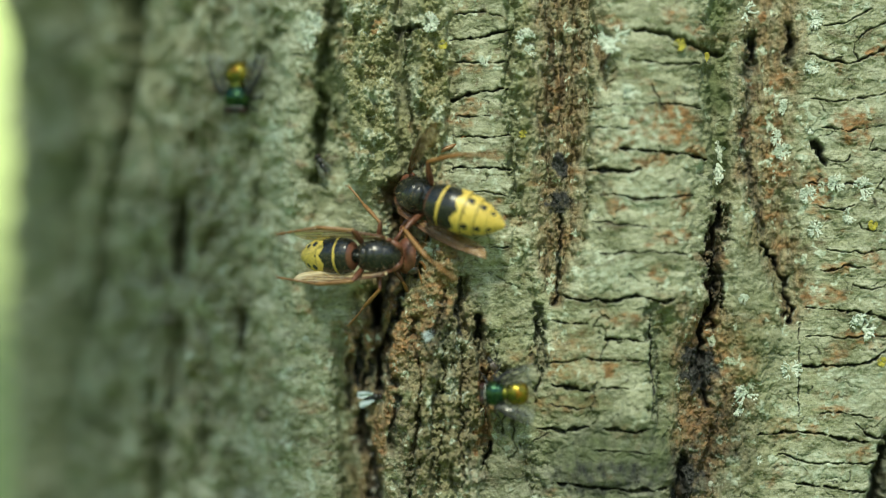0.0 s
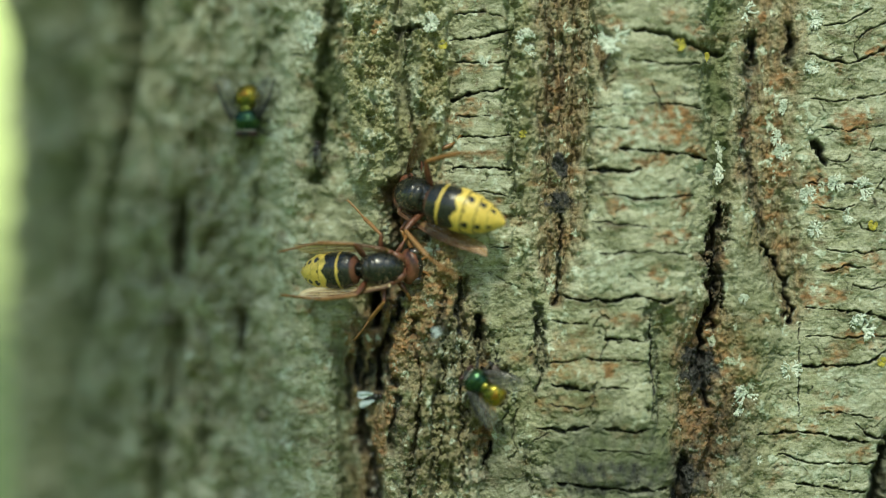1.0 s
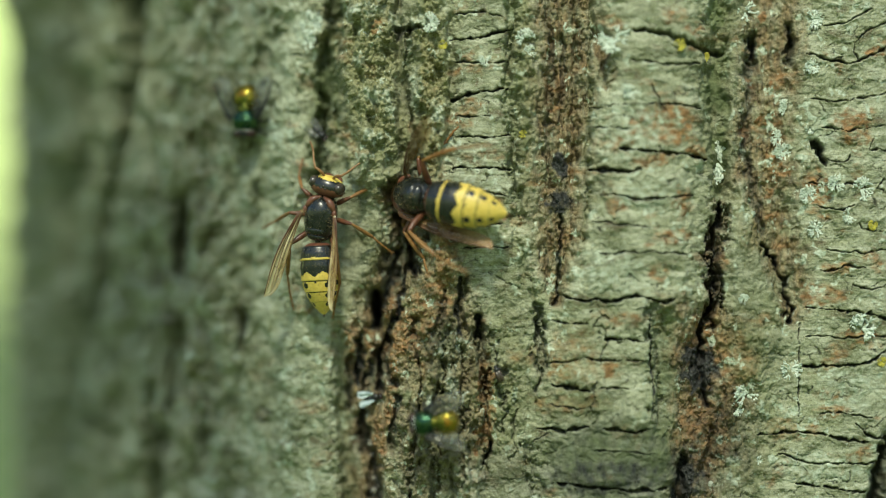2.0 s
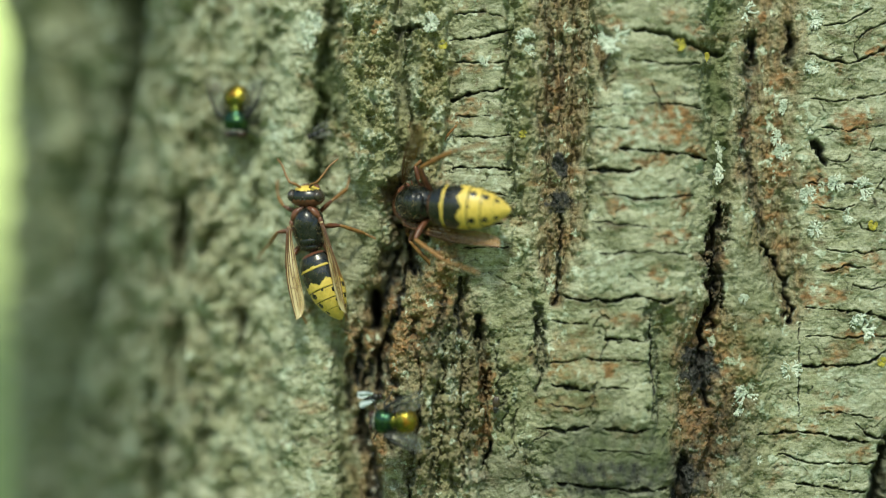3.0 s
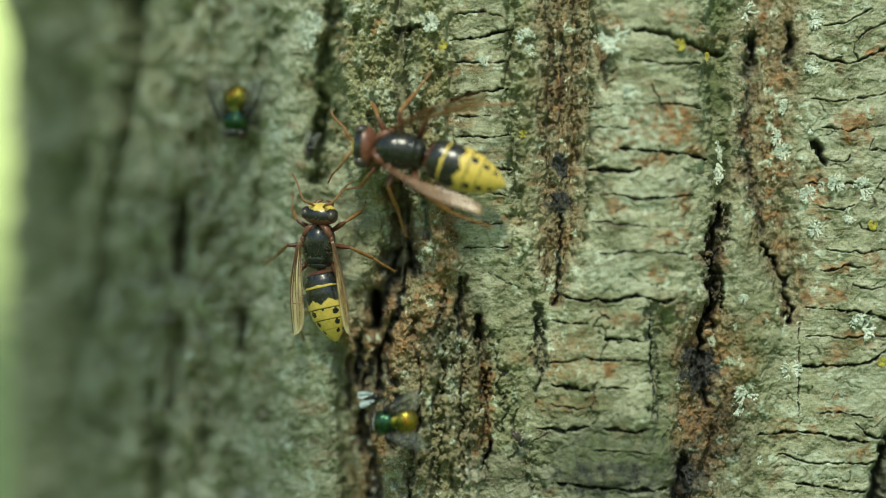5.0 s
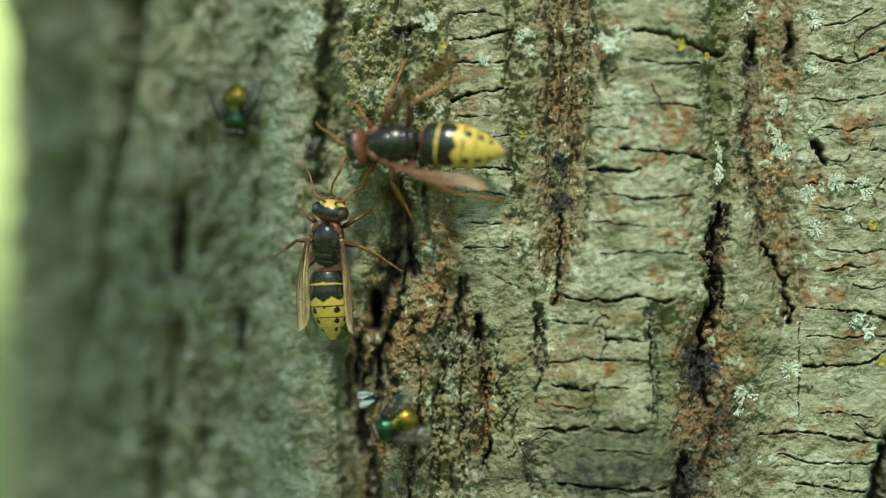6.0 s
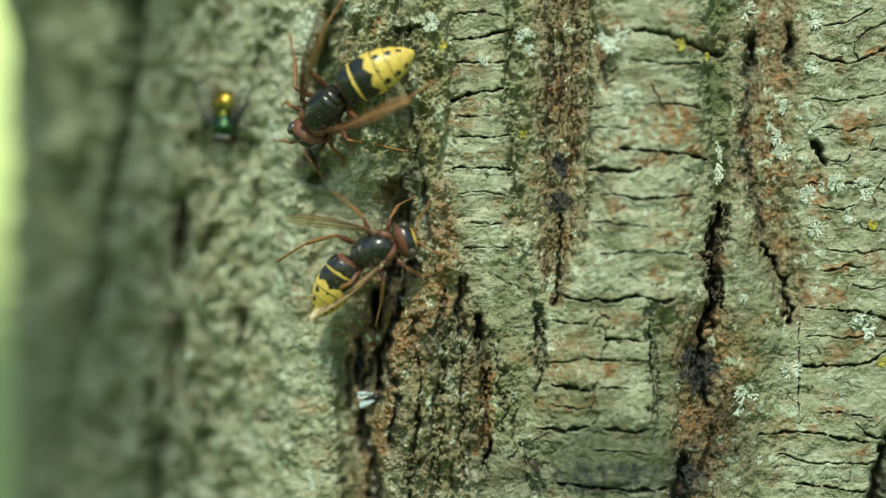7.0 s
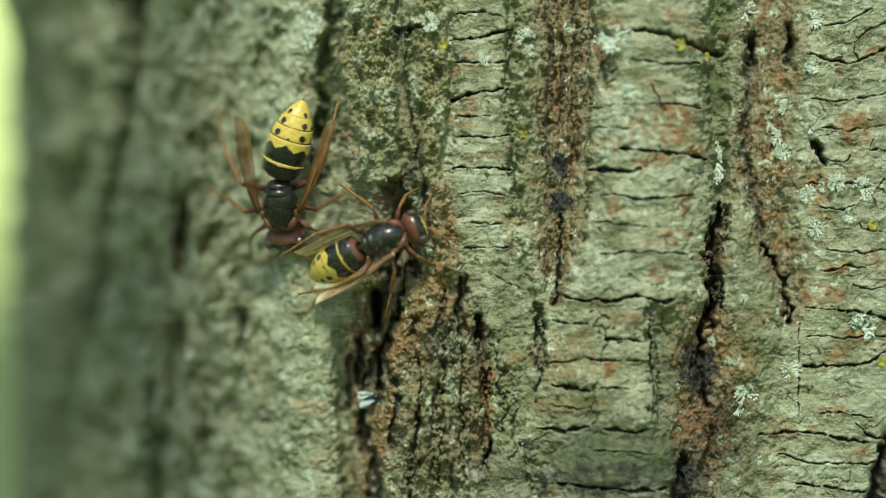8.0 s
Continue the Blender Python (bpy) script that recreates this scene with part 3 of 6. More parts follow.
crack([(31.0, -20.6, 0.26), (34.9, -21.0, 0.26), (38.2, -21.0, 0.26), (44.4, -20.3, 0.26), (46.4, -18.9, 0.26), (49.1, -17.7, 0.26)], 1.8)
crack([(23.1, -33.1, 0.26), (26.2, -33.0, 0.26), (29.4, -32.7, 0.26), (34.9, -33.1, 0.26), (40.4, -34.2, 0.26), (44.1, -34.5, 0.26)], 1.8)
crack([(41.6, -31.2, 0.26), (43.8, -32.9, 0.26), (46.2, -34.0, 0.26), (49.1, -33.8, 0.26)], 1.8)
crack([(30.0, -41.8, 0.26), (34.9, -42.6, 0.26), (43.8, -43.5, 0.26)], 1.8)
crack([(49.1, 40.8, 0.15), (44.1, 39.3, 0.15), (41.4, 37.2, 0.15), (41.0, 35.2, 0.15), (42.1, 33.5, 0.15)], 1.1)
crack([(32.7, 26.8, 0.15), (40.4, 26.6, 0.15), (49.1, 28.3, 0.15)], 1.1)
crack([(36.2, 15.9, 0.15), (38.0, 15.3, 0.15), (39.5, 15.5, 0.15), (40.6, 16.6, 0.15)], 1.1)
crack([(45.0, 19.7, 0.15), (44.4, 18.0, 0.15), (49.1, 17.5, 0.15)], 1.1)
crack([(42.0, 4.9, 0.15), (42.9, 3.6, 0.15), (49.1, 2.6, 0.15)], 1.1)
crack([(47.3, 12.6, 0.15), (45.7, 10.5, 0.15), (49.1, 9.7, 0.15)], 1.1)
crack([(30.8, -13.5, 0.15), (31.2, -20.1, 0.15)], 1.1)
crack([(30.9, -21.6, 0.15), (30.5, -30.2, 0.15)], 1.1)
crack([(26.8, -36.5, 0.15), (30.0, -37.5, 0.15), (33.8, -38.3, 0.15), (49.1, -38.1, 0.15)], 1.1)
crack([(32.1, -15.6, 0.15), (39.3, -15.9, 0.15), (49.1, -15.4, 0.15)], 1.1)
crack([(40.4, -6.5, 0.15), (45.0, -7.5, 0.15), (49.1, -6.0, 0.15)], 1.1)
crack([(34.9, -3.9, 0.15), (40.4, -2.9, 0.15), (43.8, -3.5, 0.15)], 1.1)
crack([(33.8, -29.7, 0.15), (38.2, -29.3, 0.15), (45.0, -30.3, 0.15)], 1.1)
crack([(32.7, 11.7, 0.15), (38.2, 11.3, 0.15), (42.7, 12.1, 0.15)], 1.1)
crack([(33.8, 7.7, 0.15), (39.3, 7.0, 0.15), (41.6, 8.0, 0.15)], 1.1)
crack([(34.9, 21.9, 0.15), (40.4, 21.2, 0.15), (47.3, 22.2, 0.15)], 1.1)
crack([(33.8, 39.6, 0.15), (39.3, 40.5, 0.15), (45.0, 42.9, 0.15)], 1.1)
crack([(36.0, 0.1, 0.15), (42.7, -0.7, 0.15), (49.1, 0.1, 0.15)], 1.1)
furrow([(46.9, -35.6, 0.59), (46.2, -39.7, 0.82), (45.9, -45.8, 0.93)], 5.0, stain_and_shade=0.5)
furrow([(33.5, 19.3, 0.44), (34.6, 17.5, 0.66), (35.5, 15.1, 0.44)], 4.0, sharp=1.5, stain_and_shade=0.7)
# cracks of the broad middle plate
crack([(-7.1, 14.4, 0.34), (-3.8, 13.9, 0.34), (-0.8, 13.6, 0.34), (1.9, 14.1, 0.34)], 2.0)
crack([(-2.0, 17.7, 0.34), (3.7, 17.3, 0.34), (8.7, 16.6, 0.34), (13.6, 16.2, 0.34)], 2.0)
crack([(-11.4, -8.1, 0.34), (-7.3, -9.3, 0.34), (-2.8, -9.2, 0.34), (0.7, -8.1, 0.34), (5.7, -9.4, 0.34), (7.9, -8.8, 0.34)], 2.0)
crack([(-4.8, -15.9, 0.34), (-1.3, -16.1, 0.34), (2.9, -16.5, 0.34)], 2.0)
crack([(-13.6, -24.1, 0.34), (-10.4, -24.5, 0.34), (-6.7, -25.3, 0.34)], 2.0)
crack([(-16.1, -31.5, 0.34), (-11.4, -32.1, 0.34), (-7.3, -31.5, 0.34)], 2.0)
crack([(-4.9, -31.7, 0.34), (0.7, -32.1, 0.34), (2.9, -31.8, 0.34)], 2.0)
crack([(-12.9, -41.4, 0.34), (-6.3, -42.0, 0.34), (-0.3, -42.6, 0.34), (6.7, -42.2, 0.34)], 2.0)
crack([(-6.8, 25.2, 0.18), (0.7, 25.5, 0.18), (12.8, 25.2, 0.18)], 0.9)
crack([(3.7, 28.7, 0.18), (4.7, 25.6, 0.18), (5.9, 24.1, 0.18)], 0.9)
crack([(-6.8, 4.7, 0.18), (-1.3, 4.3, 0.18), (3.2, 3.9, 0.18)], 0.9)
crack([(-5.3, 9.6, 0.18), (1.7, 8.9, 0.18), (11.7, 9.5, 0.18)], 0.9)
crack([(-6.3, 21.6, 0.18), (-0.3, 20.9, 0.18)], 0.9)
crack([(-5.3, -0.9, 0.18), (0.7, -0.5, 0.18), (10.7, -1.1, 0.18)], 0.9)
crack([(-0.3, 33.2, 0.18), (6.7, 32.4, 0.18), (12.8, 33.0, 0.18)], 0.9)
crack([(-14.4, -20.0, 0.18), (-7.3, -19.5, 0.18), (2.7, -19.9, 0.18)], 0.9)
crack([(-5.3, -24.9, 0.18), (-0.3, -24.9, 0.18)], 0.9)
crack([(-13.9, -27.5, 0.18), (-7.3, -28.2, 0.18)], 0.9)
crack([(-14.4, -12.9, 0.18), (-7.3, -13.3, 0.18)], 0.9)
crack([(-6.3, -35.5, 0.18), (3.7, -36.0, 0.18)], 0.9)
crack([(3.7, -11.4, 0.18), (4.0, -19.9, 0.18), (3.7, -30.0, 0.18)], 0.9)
furrow([(0.9, 38.8, 0.20), (6.7, 37.7, 0.50), (12.8, 35.8, 0.61), (17.1, 34.7, 0.31)], 2.2, warp=0.7, moss_and_shade=0.5, stain_and_shade=0.45)
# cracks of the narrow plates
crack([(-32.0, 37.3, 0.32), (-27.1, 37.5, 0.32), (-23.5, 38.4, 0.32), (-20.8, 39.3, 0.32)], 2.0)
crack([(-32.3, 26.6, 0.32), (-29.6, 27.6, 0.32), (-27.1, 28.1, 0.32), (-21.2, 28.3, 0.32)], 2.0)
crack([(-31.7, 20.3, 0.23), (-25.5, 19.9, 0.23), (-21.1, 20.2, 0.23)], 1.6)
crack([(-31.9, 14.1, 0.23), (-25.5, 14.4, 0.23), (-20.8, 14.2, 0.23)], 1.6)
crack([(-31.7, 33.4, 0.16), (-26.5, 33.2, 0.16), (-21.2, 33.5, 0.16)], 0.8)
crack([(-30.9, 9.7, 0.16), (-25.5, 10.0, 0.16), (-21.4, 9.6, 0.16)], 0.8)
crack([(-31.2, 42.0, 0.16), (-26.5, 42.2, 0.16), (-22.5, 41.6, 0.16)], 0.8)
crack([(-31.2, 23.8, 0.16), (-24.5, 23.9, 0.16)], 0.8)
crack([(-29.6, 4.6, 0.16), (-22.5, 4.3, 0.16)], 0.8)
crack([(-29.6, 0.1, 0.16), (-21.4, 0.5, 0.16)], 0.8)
# the broad middle plate stands proud
furrow([(3.6, 60.0, 10.5), (3.2, 20.0, 10.5), (-0.5, -10.0, 10.5), (-3.5, -20.0, 10.5), (-3.5, -60.0, 10.5)], -2.4, sharp=2.5, warp=1.4)
# the plates beyond the rusty column stand forward
furrow([(47.3, 90.0, 13.0), (47.3, -90.0, 13.0)], -3.0, sharp=1.8, warp=0.6)
# steps where a plate stands over the furrow beside it
# moss tint puts the soft shadow line of this step into colour
furrow([(-20.5, 46.4, 0.87), (-20.6, 32.3, 1.04), (-20.4, 20.2, 1.04), (-20.5, 9.7, 0.70)], 1.0, warp=1.2, sharp=0.8, moss_and_shade=0.4)
furrow([(-6.9, 46.2, 0.40), (-6.7, 29.2, 0.40), (-7.3, 14.1, 0.40), (-8.3, 1.1, 0.40)], 1.4, warp=0.8, moss_and_shade=0.3)
furrow([(-16.9, -9.9, 0.50), (-16.4, -16.0, 0.50), (-16.8, -21.0, 0.71)], 1.3, warp=1.5, stain_and_shade=0.3)
furrow([(15.8, 46.3, 1.64), (16.0, 32.2, 1.74), (16.4, 18.2, 1.44), (16.2, 9.6, 1.03)], 2.0, sharp=1.6, moss_and_shade=0.75)
furrow([(5.9, -11.9, 1.61), (5.5, -21.9, 1.81), (5.2, -34.0, 1.61)], 1.8, sharp=1.4, moss_and_shade=0.6)
patch(-3.8, 33.7, 0.7, 3.6, inner=0.8, stain_and_shade=0.25)
# rusty column and its slots
furrow([(25.2, 46.4, 4.22), (25.4, 29.3, 4.86), (25.4, 14.2, 4.65), (26.5, 1.1, 3.18), (28.6, -8.0, 1.28)], 1.2, sharp=2.2, inner=0.55)
furrow([(22.7, 37.3, 0.63), (22.7, 33.1, 0.63)], 2.8, stain_and_shade=0.7)
furrow([(29.4, 40.5, 0.32), (29.2, 33.9, 0.32)], 2.0, stain_and_shade=0.5)
furrow([(15.0, -2.9, 0.27), (15.1, -7.9, 0.27), (15.0, -12.1, 0.20)], 3.2, warp=1.2, stain_and_shade=0.75)
furrow([(16.4, -3.9, 0.17), (16.9, -10.4, 0.17)], 2.4, warp=1.2, stain_and_shade=0.6)
patch(21.5, 29.3, 0.9, 1.0, rust=0.9)
patch(26.5, 28.8, 1.0, 1.0, rust=0.9)
patch(21.0, 20.7, 0.9, 1.0, rust=0.9)
patch(25.7, 9.7, 1.0, 1.0, rust=0.9)
patch(26.5, 6.1, 1.0, 1.0, rust=0.9)
patch(23.1, 22.7, 0.9, 1.0, rust=0.9)
patch(28.9, 14.2, 1.0, 1.0, rust=0.9)
patch(24.1, 41.4, 0.9, 1.0, rust=0.9)
patch(6.7, 22.6, 5.5, 3.0, rust=0.75)
patch(5.2, 16.1, 2.0, 1.0, rust=0.75)
patch(11.2, 17.7, 1.6, 1.0, rust=0.75)
patch(12.8, 39.2, 1.4, 1.0, rust=0.75)
patch(-2.3, 7.1, 2.0, 1.4, rust=0.75)
patch(40.4, 23.0, 4.5, 1.8, rust=0.75)
patch(34.9, 10.2, 2.6, 2.6, rust=0.75)
patch(37.1, -28.8, 3.3, 0.6, rust=0.75)
patch(-12.4, -21.0, 2.4, 2.2, rust=0.75)
patch(-3.8, -20.9, 2.6, 1.2, rust=0.75)
patch(9.7, 8.1, 2.0, 2.6, rust=0.75)
patch(0.7, 21.1, 2.2, 1.6, rust=0.75)
patch(42.7, -15.2, 4.6, 0.6, rust=0.75)
# brown run with its blue-black sap stain
patch(14.3, -16.0, 4.6, 5.0, inner=0.9)
patch(13.3, -32.0, 5.1, 6.0, inner=0.8, rust=0.6)
patch(12.8, -21.5, 4.1, 4.2, stain_and_shade=0.9, edge=1.6)
patch(10.7, -40.5, 3.2, 3.6, stain_and_shade=0.85, edge=1.4)
furrow([(13.8, -11.5, 0.31), (13.2, -16.0, 0.41), (13.4, -20.0, 0.41)], 2.6, stain_and_shade=0.7)
furrow([(14.2, -25.0, 0.31), (15.0, -28.2, 0.26)], 2.4, stain_and_shade=0.7)
patch(-3.8, -41.0, 10.0, 2.6, stain_and_shade=0.55, moss_and_shade=0.3, edge=1.2)
# knobs, slots and rust of the corky ridge
furrow([(-30.5, -4.9, 0.31), (-31.2, -11.6, 0.42), (-30.5, -15.2, 0.42)], 2.4, stain_and_shade=0.6)
furrow([(-27.0, -12.0, 0.62), (-26.7, -16.2, 0.51)], 3.0, stain_and_shade=0.7)
furrow([(-25.6, -21.6, 0.41), (-26.1, -28.6, 0.51), (-26.5, -36.2, 0.51)], 1.6, rust=1.0)
furrow([(-25.5, -22.1, 0.15), (-25.7, -26.1, 0.15)], 1.6, stain_and_shade=0.5)
furrow([(-24.9, -34.6, 0.31), (-25.3, -38.7, 0.31)], 2.6, stain_and_shade=0.6)
patch(-34.2, -16.6, 3.2, 3.2, stain_and_shade=0.41, edge=1.6)
patch(-33.3, -24.2, 2.3, 2.6, stain_and_shade=0.19)
patch(-40.4, -16.2, 2.8, 3.7, rust=0.7)
patch(-37.5, -10.0, 2.3, 3.0, rust=0.5)
patch(-28.4, -40.8, 2.5, 3.0, height=1.0, crust=0.35, rust=0.2)
furrow([(-46.3, -7.6, 0.66), (-46.7, -14.0, 0.66)], 3.5, warp=0.6, stain_and_shade=0.8, wet=0.5)
furrow([(-40.0, 0.1, 0.64), (-39.3, -4.5, 0.43)], 3.0, stain_and_shade=0.6, wet=0.5)
furrow([(-44.7, -16.2, 0.44), (-45.2, -25.4, 0.44)], 3.0, stain_and_shade=0.6, wet=0.5)
furrow([(-48.0, -28.5, 0.56), (-47.8, -36.7, 0.67)], 2.6, stain_and_shade=0.6, wet=0.4)
patch(-43.8, -9.6, 1.5, 2.6, height=1.5, rust=0.7)
# furrow and crust of the ridge beside the hollow
furrow([(-41.7, 38.5, 0.86), (-38.6, 38.9, 0.53), (-36.8, 39.6, 0.32)], 2.0, stain_and_shade=0.5)
furrow([(-39.1, 38.7, 0.53), (-40.0, 28.5, 0.64), (-38.9, 20.4, 0.64), (-38.2, 14.3, 0.75)], 2.0, warp=1.4, moss_and_shade=0.4, stain_and_shade=0.2)
patch(-38.6, 14.3, 2.6, 3.7, stain_and_shade=0.4, edge=1.2)

# brown stain spreading down the run, darker blocks below the middle plate
patch(16.3, -28.0, 6.8, 16.1, inner=0.85, edge=1.2)
patch(13.8, -32.0, 5.1, 7.0, rust=0.6)
patch(-8.3, -26.0, 9.5, 12.0, moss_and_shade=0.38, edge=0.8)
patch(-20.9, -20.0, 4.6, 16.1, moss_and_shade=0.4, cork=0.4, edge=0.9)
patch(-22.5, -32.1, 3.7, 12.1, moss_and_shade=0.3, cork=0.4, edge=0.9)
patch(-48.9, 1.1, 6.7, 6.1, cork=0.4, moss_and_shade=0.3, edge=0.9)
# damp darker foot of the middle plate and of the brown run
patch(-3.3, -39.5, 12.0, 6.0, stain_and_shade=0.38, moss_and_shade=0.5, edge=1.0)
patch(15.8, -36.0, 7.2, 9.0, stain_and_shade=0.3, edge=0.8)
patch(5.7, -26.0, 3.0, 12.0, moss_and_shade=0.5, stain_and_shade=0.2, edge=1.0)
patch(-11.4, -34.0, 6.0, 4.0, moss_and_shade=0.4, edge=1.0)
patch(22.0, -20.0, 4.2, 9.1, inner=0.5, moss_and_shade=0.3, edge=1.0)
# crumbly yellow-green crust of the ridges above the hollow
patch(-47.3, 31.8, 5.8, 19.4, crumb=0.85, edge=1.6)
patch(-35.4, 30.5, 2.7, 21.3, crumb=1.0, edge=1.8)
patch(-41.8, 19.4, 4.3, 7.1, crumb=0.7, edge=1.2)
patch(-18.4, 32.3, 1.6, 23.1, crumb=0.6, edge=1.2)
patch(-58.1, 39.3, 3.1, 6.2, crumb=0.6, edge=1.0)
patch(-33.3, -3.9, 2.7, 7.1, crumb=0.6, rust=0.3, edge=1.2)
# granular face of the corky ridge
patch(-33.3, -28.2, 6.5, 17.2, crumb=0.5, edge=1.6)
patch(-37.5, -12.1, 3.6, 6.1, crumb=0.6, edge=1.2)
patch(-28.6, -22.1, 3.1, 12.1, crumb=0.5, inner=0.4, edge=1.2)
# duller, darker bark low on the plates
patch(-3.3, -36.0, 12.5, 8.0, moss_and_shade=0.7, stain_and_shade=0.35, edge=1.6)
patch(15.8, -34.0, 7.7, 11.0, stain_and_shade=0.4, edge=1.2)
patch(-10.4, -25.0, 8.0, 6.0, moss_and_shade=0.4, rust=0.25, edge=1.0)
patch(21.0, -12.0, 5.2, 11.1, moss_and_shade=0.45, cork=0.3, edge=1.0)
patch(24.1, -32.1, 6.3, 9.1, moss_and_shade=0.35, edge=1.0)
# faint moss tint here paints the falling-off light of the right plates
patch(37.1, -26.3, 14.5, 19.3, moss_and_shade=0.22, edge=0.8)
# ochre of the brown run
patch(13.8, -18.0, 5.6, 7.0, rust=0.7, edge=1.2)
patch(13.3, -33.0, 5.6, 7.0, rust=0.8, edge=1.2)
patch(18.9, -20.0, 4.1, 6.0, rust=0.5)
patch(-21.9, -25.0, 4.5, 15.1, moss_and_shade=0.5, crumb=0.4, edge=1.0)
# shaded trenches of the flank, some of the shade put into their tint
furrow([(-105.6, 50.4, 1.88), (-106.7, 37.4, 2.29), (-108.1, 26.5, 1.95), (-110.0, 15.5, 1.60)], 6.0, moss_and_shade=0.4, warp=1.4)
furrow([(-136.4, 16.2, 2.69), (-138.1, -1.0, 3.16), (-130.2, -13.5, 2.32)], 6.0, moss_and_shade=0.4, warp=1.4)
furrow([(-89.7, 7.1, 1.08), (-91.2, 2.3, 1.41), (-91.9, -3.6, 1.10)], 4.5, stain_and_shade=0.3, warp=1.3)
furrow([(-99.4, -0.4, 1.56), (-97.2, -6.4, 1.35)], 3.5, warp=1.4)
furrow([(-98.4, -21.5, 1.20), (-99.4, -34.6, 1.38), (-98.1, -48.6, 1.36)], 4.0, moss_and_shade=0.4, warp=1.5)
furrow([(-65.3, 40.1, 0.87), (-69.1, 37.6, 1.02), (-71.4, 34.6, 0.78)], 2.8, moss_and_shade=0.4, warp=1.4)
furrow([(-71.4, 11.6, 0.78), (-71.9, 4.3, 0.91)], 2.6, warp=1.5)
furrow([(-74.3, -12.5, 0.80), (-75.0, -17.7, 0.93)], 2.6, stain_and_shade=0.3, warp=1.4)
# upright ribs and grooves of the corky ridge
furrow([(-36.1, -14.1, 1.06), (-35.5, -26.2, 1.16), (-36.8, -36.4, 1.06), (-36.1, -45.5, 1.06)], -1.2, warp=1.4)
furrow([(-31.4, -12.0, 1.04), (-31.1, -26.2, 1.04), (-31.7, -45.4, 1.15)], -1.1, warp=1.4)
furrow([(-27.6, -18.1, 0.82), (-27.8, -32.2, 0.82), (-28.4, -45.3, 1.03)], -0.9, warp=1.4)
furrow([(-33.6, -18.1, 0.31), (-33.2, -28.2, 0.31), (-34.0, -43.4, 0.31)], 1.6, warp=1.5, stain_and_shade=0.25)
furrow([(-38.6, -20.2, 0.32), (-38.2, -32.4, 0.43), (-39.3, -44.6, 0.43)], 2.0, warp=1.5, stain_and_shade=0.35)
furrow([(-29.4, -18.1, 0.31), (-29.0, -32.2, 0.31), (-29.6, -42.3, 0.31)], 1.6, warp=1.5, stain_and_shade=0.25)
# the hollow where the insects feed
patch(-41.0, 5.7, 2.8, 4.1, height=-3.0, stain_and_shade=0.35, wet=0.4, edge=1.2)

# the furrow lines that part one ridge of bark from the next: (height, arc) pairs from below to above
SEAMS = [[(-56.9, -132.2), (-18.1, -132.2), (16.0, -131.3), (57.0, -131.0)],
         [(-54.3, -103.2), (-13.3, -119.5), (15.5, -110.8), (54.5, -103.9)],
         [(-51.1, -52.7), (-15.2, -53.4), (13.4, -56.6), (51.3, -53.9)],
         [(-51.0, -48.9), (-20.3, -47.3), (-0.9, -42.3), (14.3, -40.7), (50.8, -42.0)],
         [(-50.2, -24.5), (-16.0, -26.6), (-7.9, -30.2), (24.3, -32.2), (50.5, -31.9)],
         [(-50.0, -15.4), (-15.9, -16.4), (11.1, -20.3), (50.3, -20.4)],
         [(-49.9, 4.6), (-25.9, 4.6), (-10.5, -11.4), (4.1, -8.4), (50.1, -6.9)],
         [(-50.0, 11.7), (-20.9, 13.7), (4.1, 14.9), (24.1, 15.2), (50.2, 17.8)],
         [(-50.3, 31.0), (-12.0, 29.3), (6.1, 23.5), (36.2, 21.9), (50.3, 22.9)],
         [(-51.0, 50.7), (51.2, 50.7)]]


# heights of the level cracks that part a ridge into plates
PLATES = {5: [-9.5, 3.7, 9.9, 14.5, 20.3, 28.0, 37.6], 7: [-41.7, -31.7, -24.9, -16.1, -9.1, -1.1, 4.3, 13.7, 16.6], 9: [-41.9, -33.0, -20.5, -11.2, -1.9, 4.1, 11.2, 16.2, 26.2, 33.8]}


def seam(k, z):
    return np.interp(z, [p[0] for p in SEAMS[k]], [p[1] for p in SEAMS[k]])


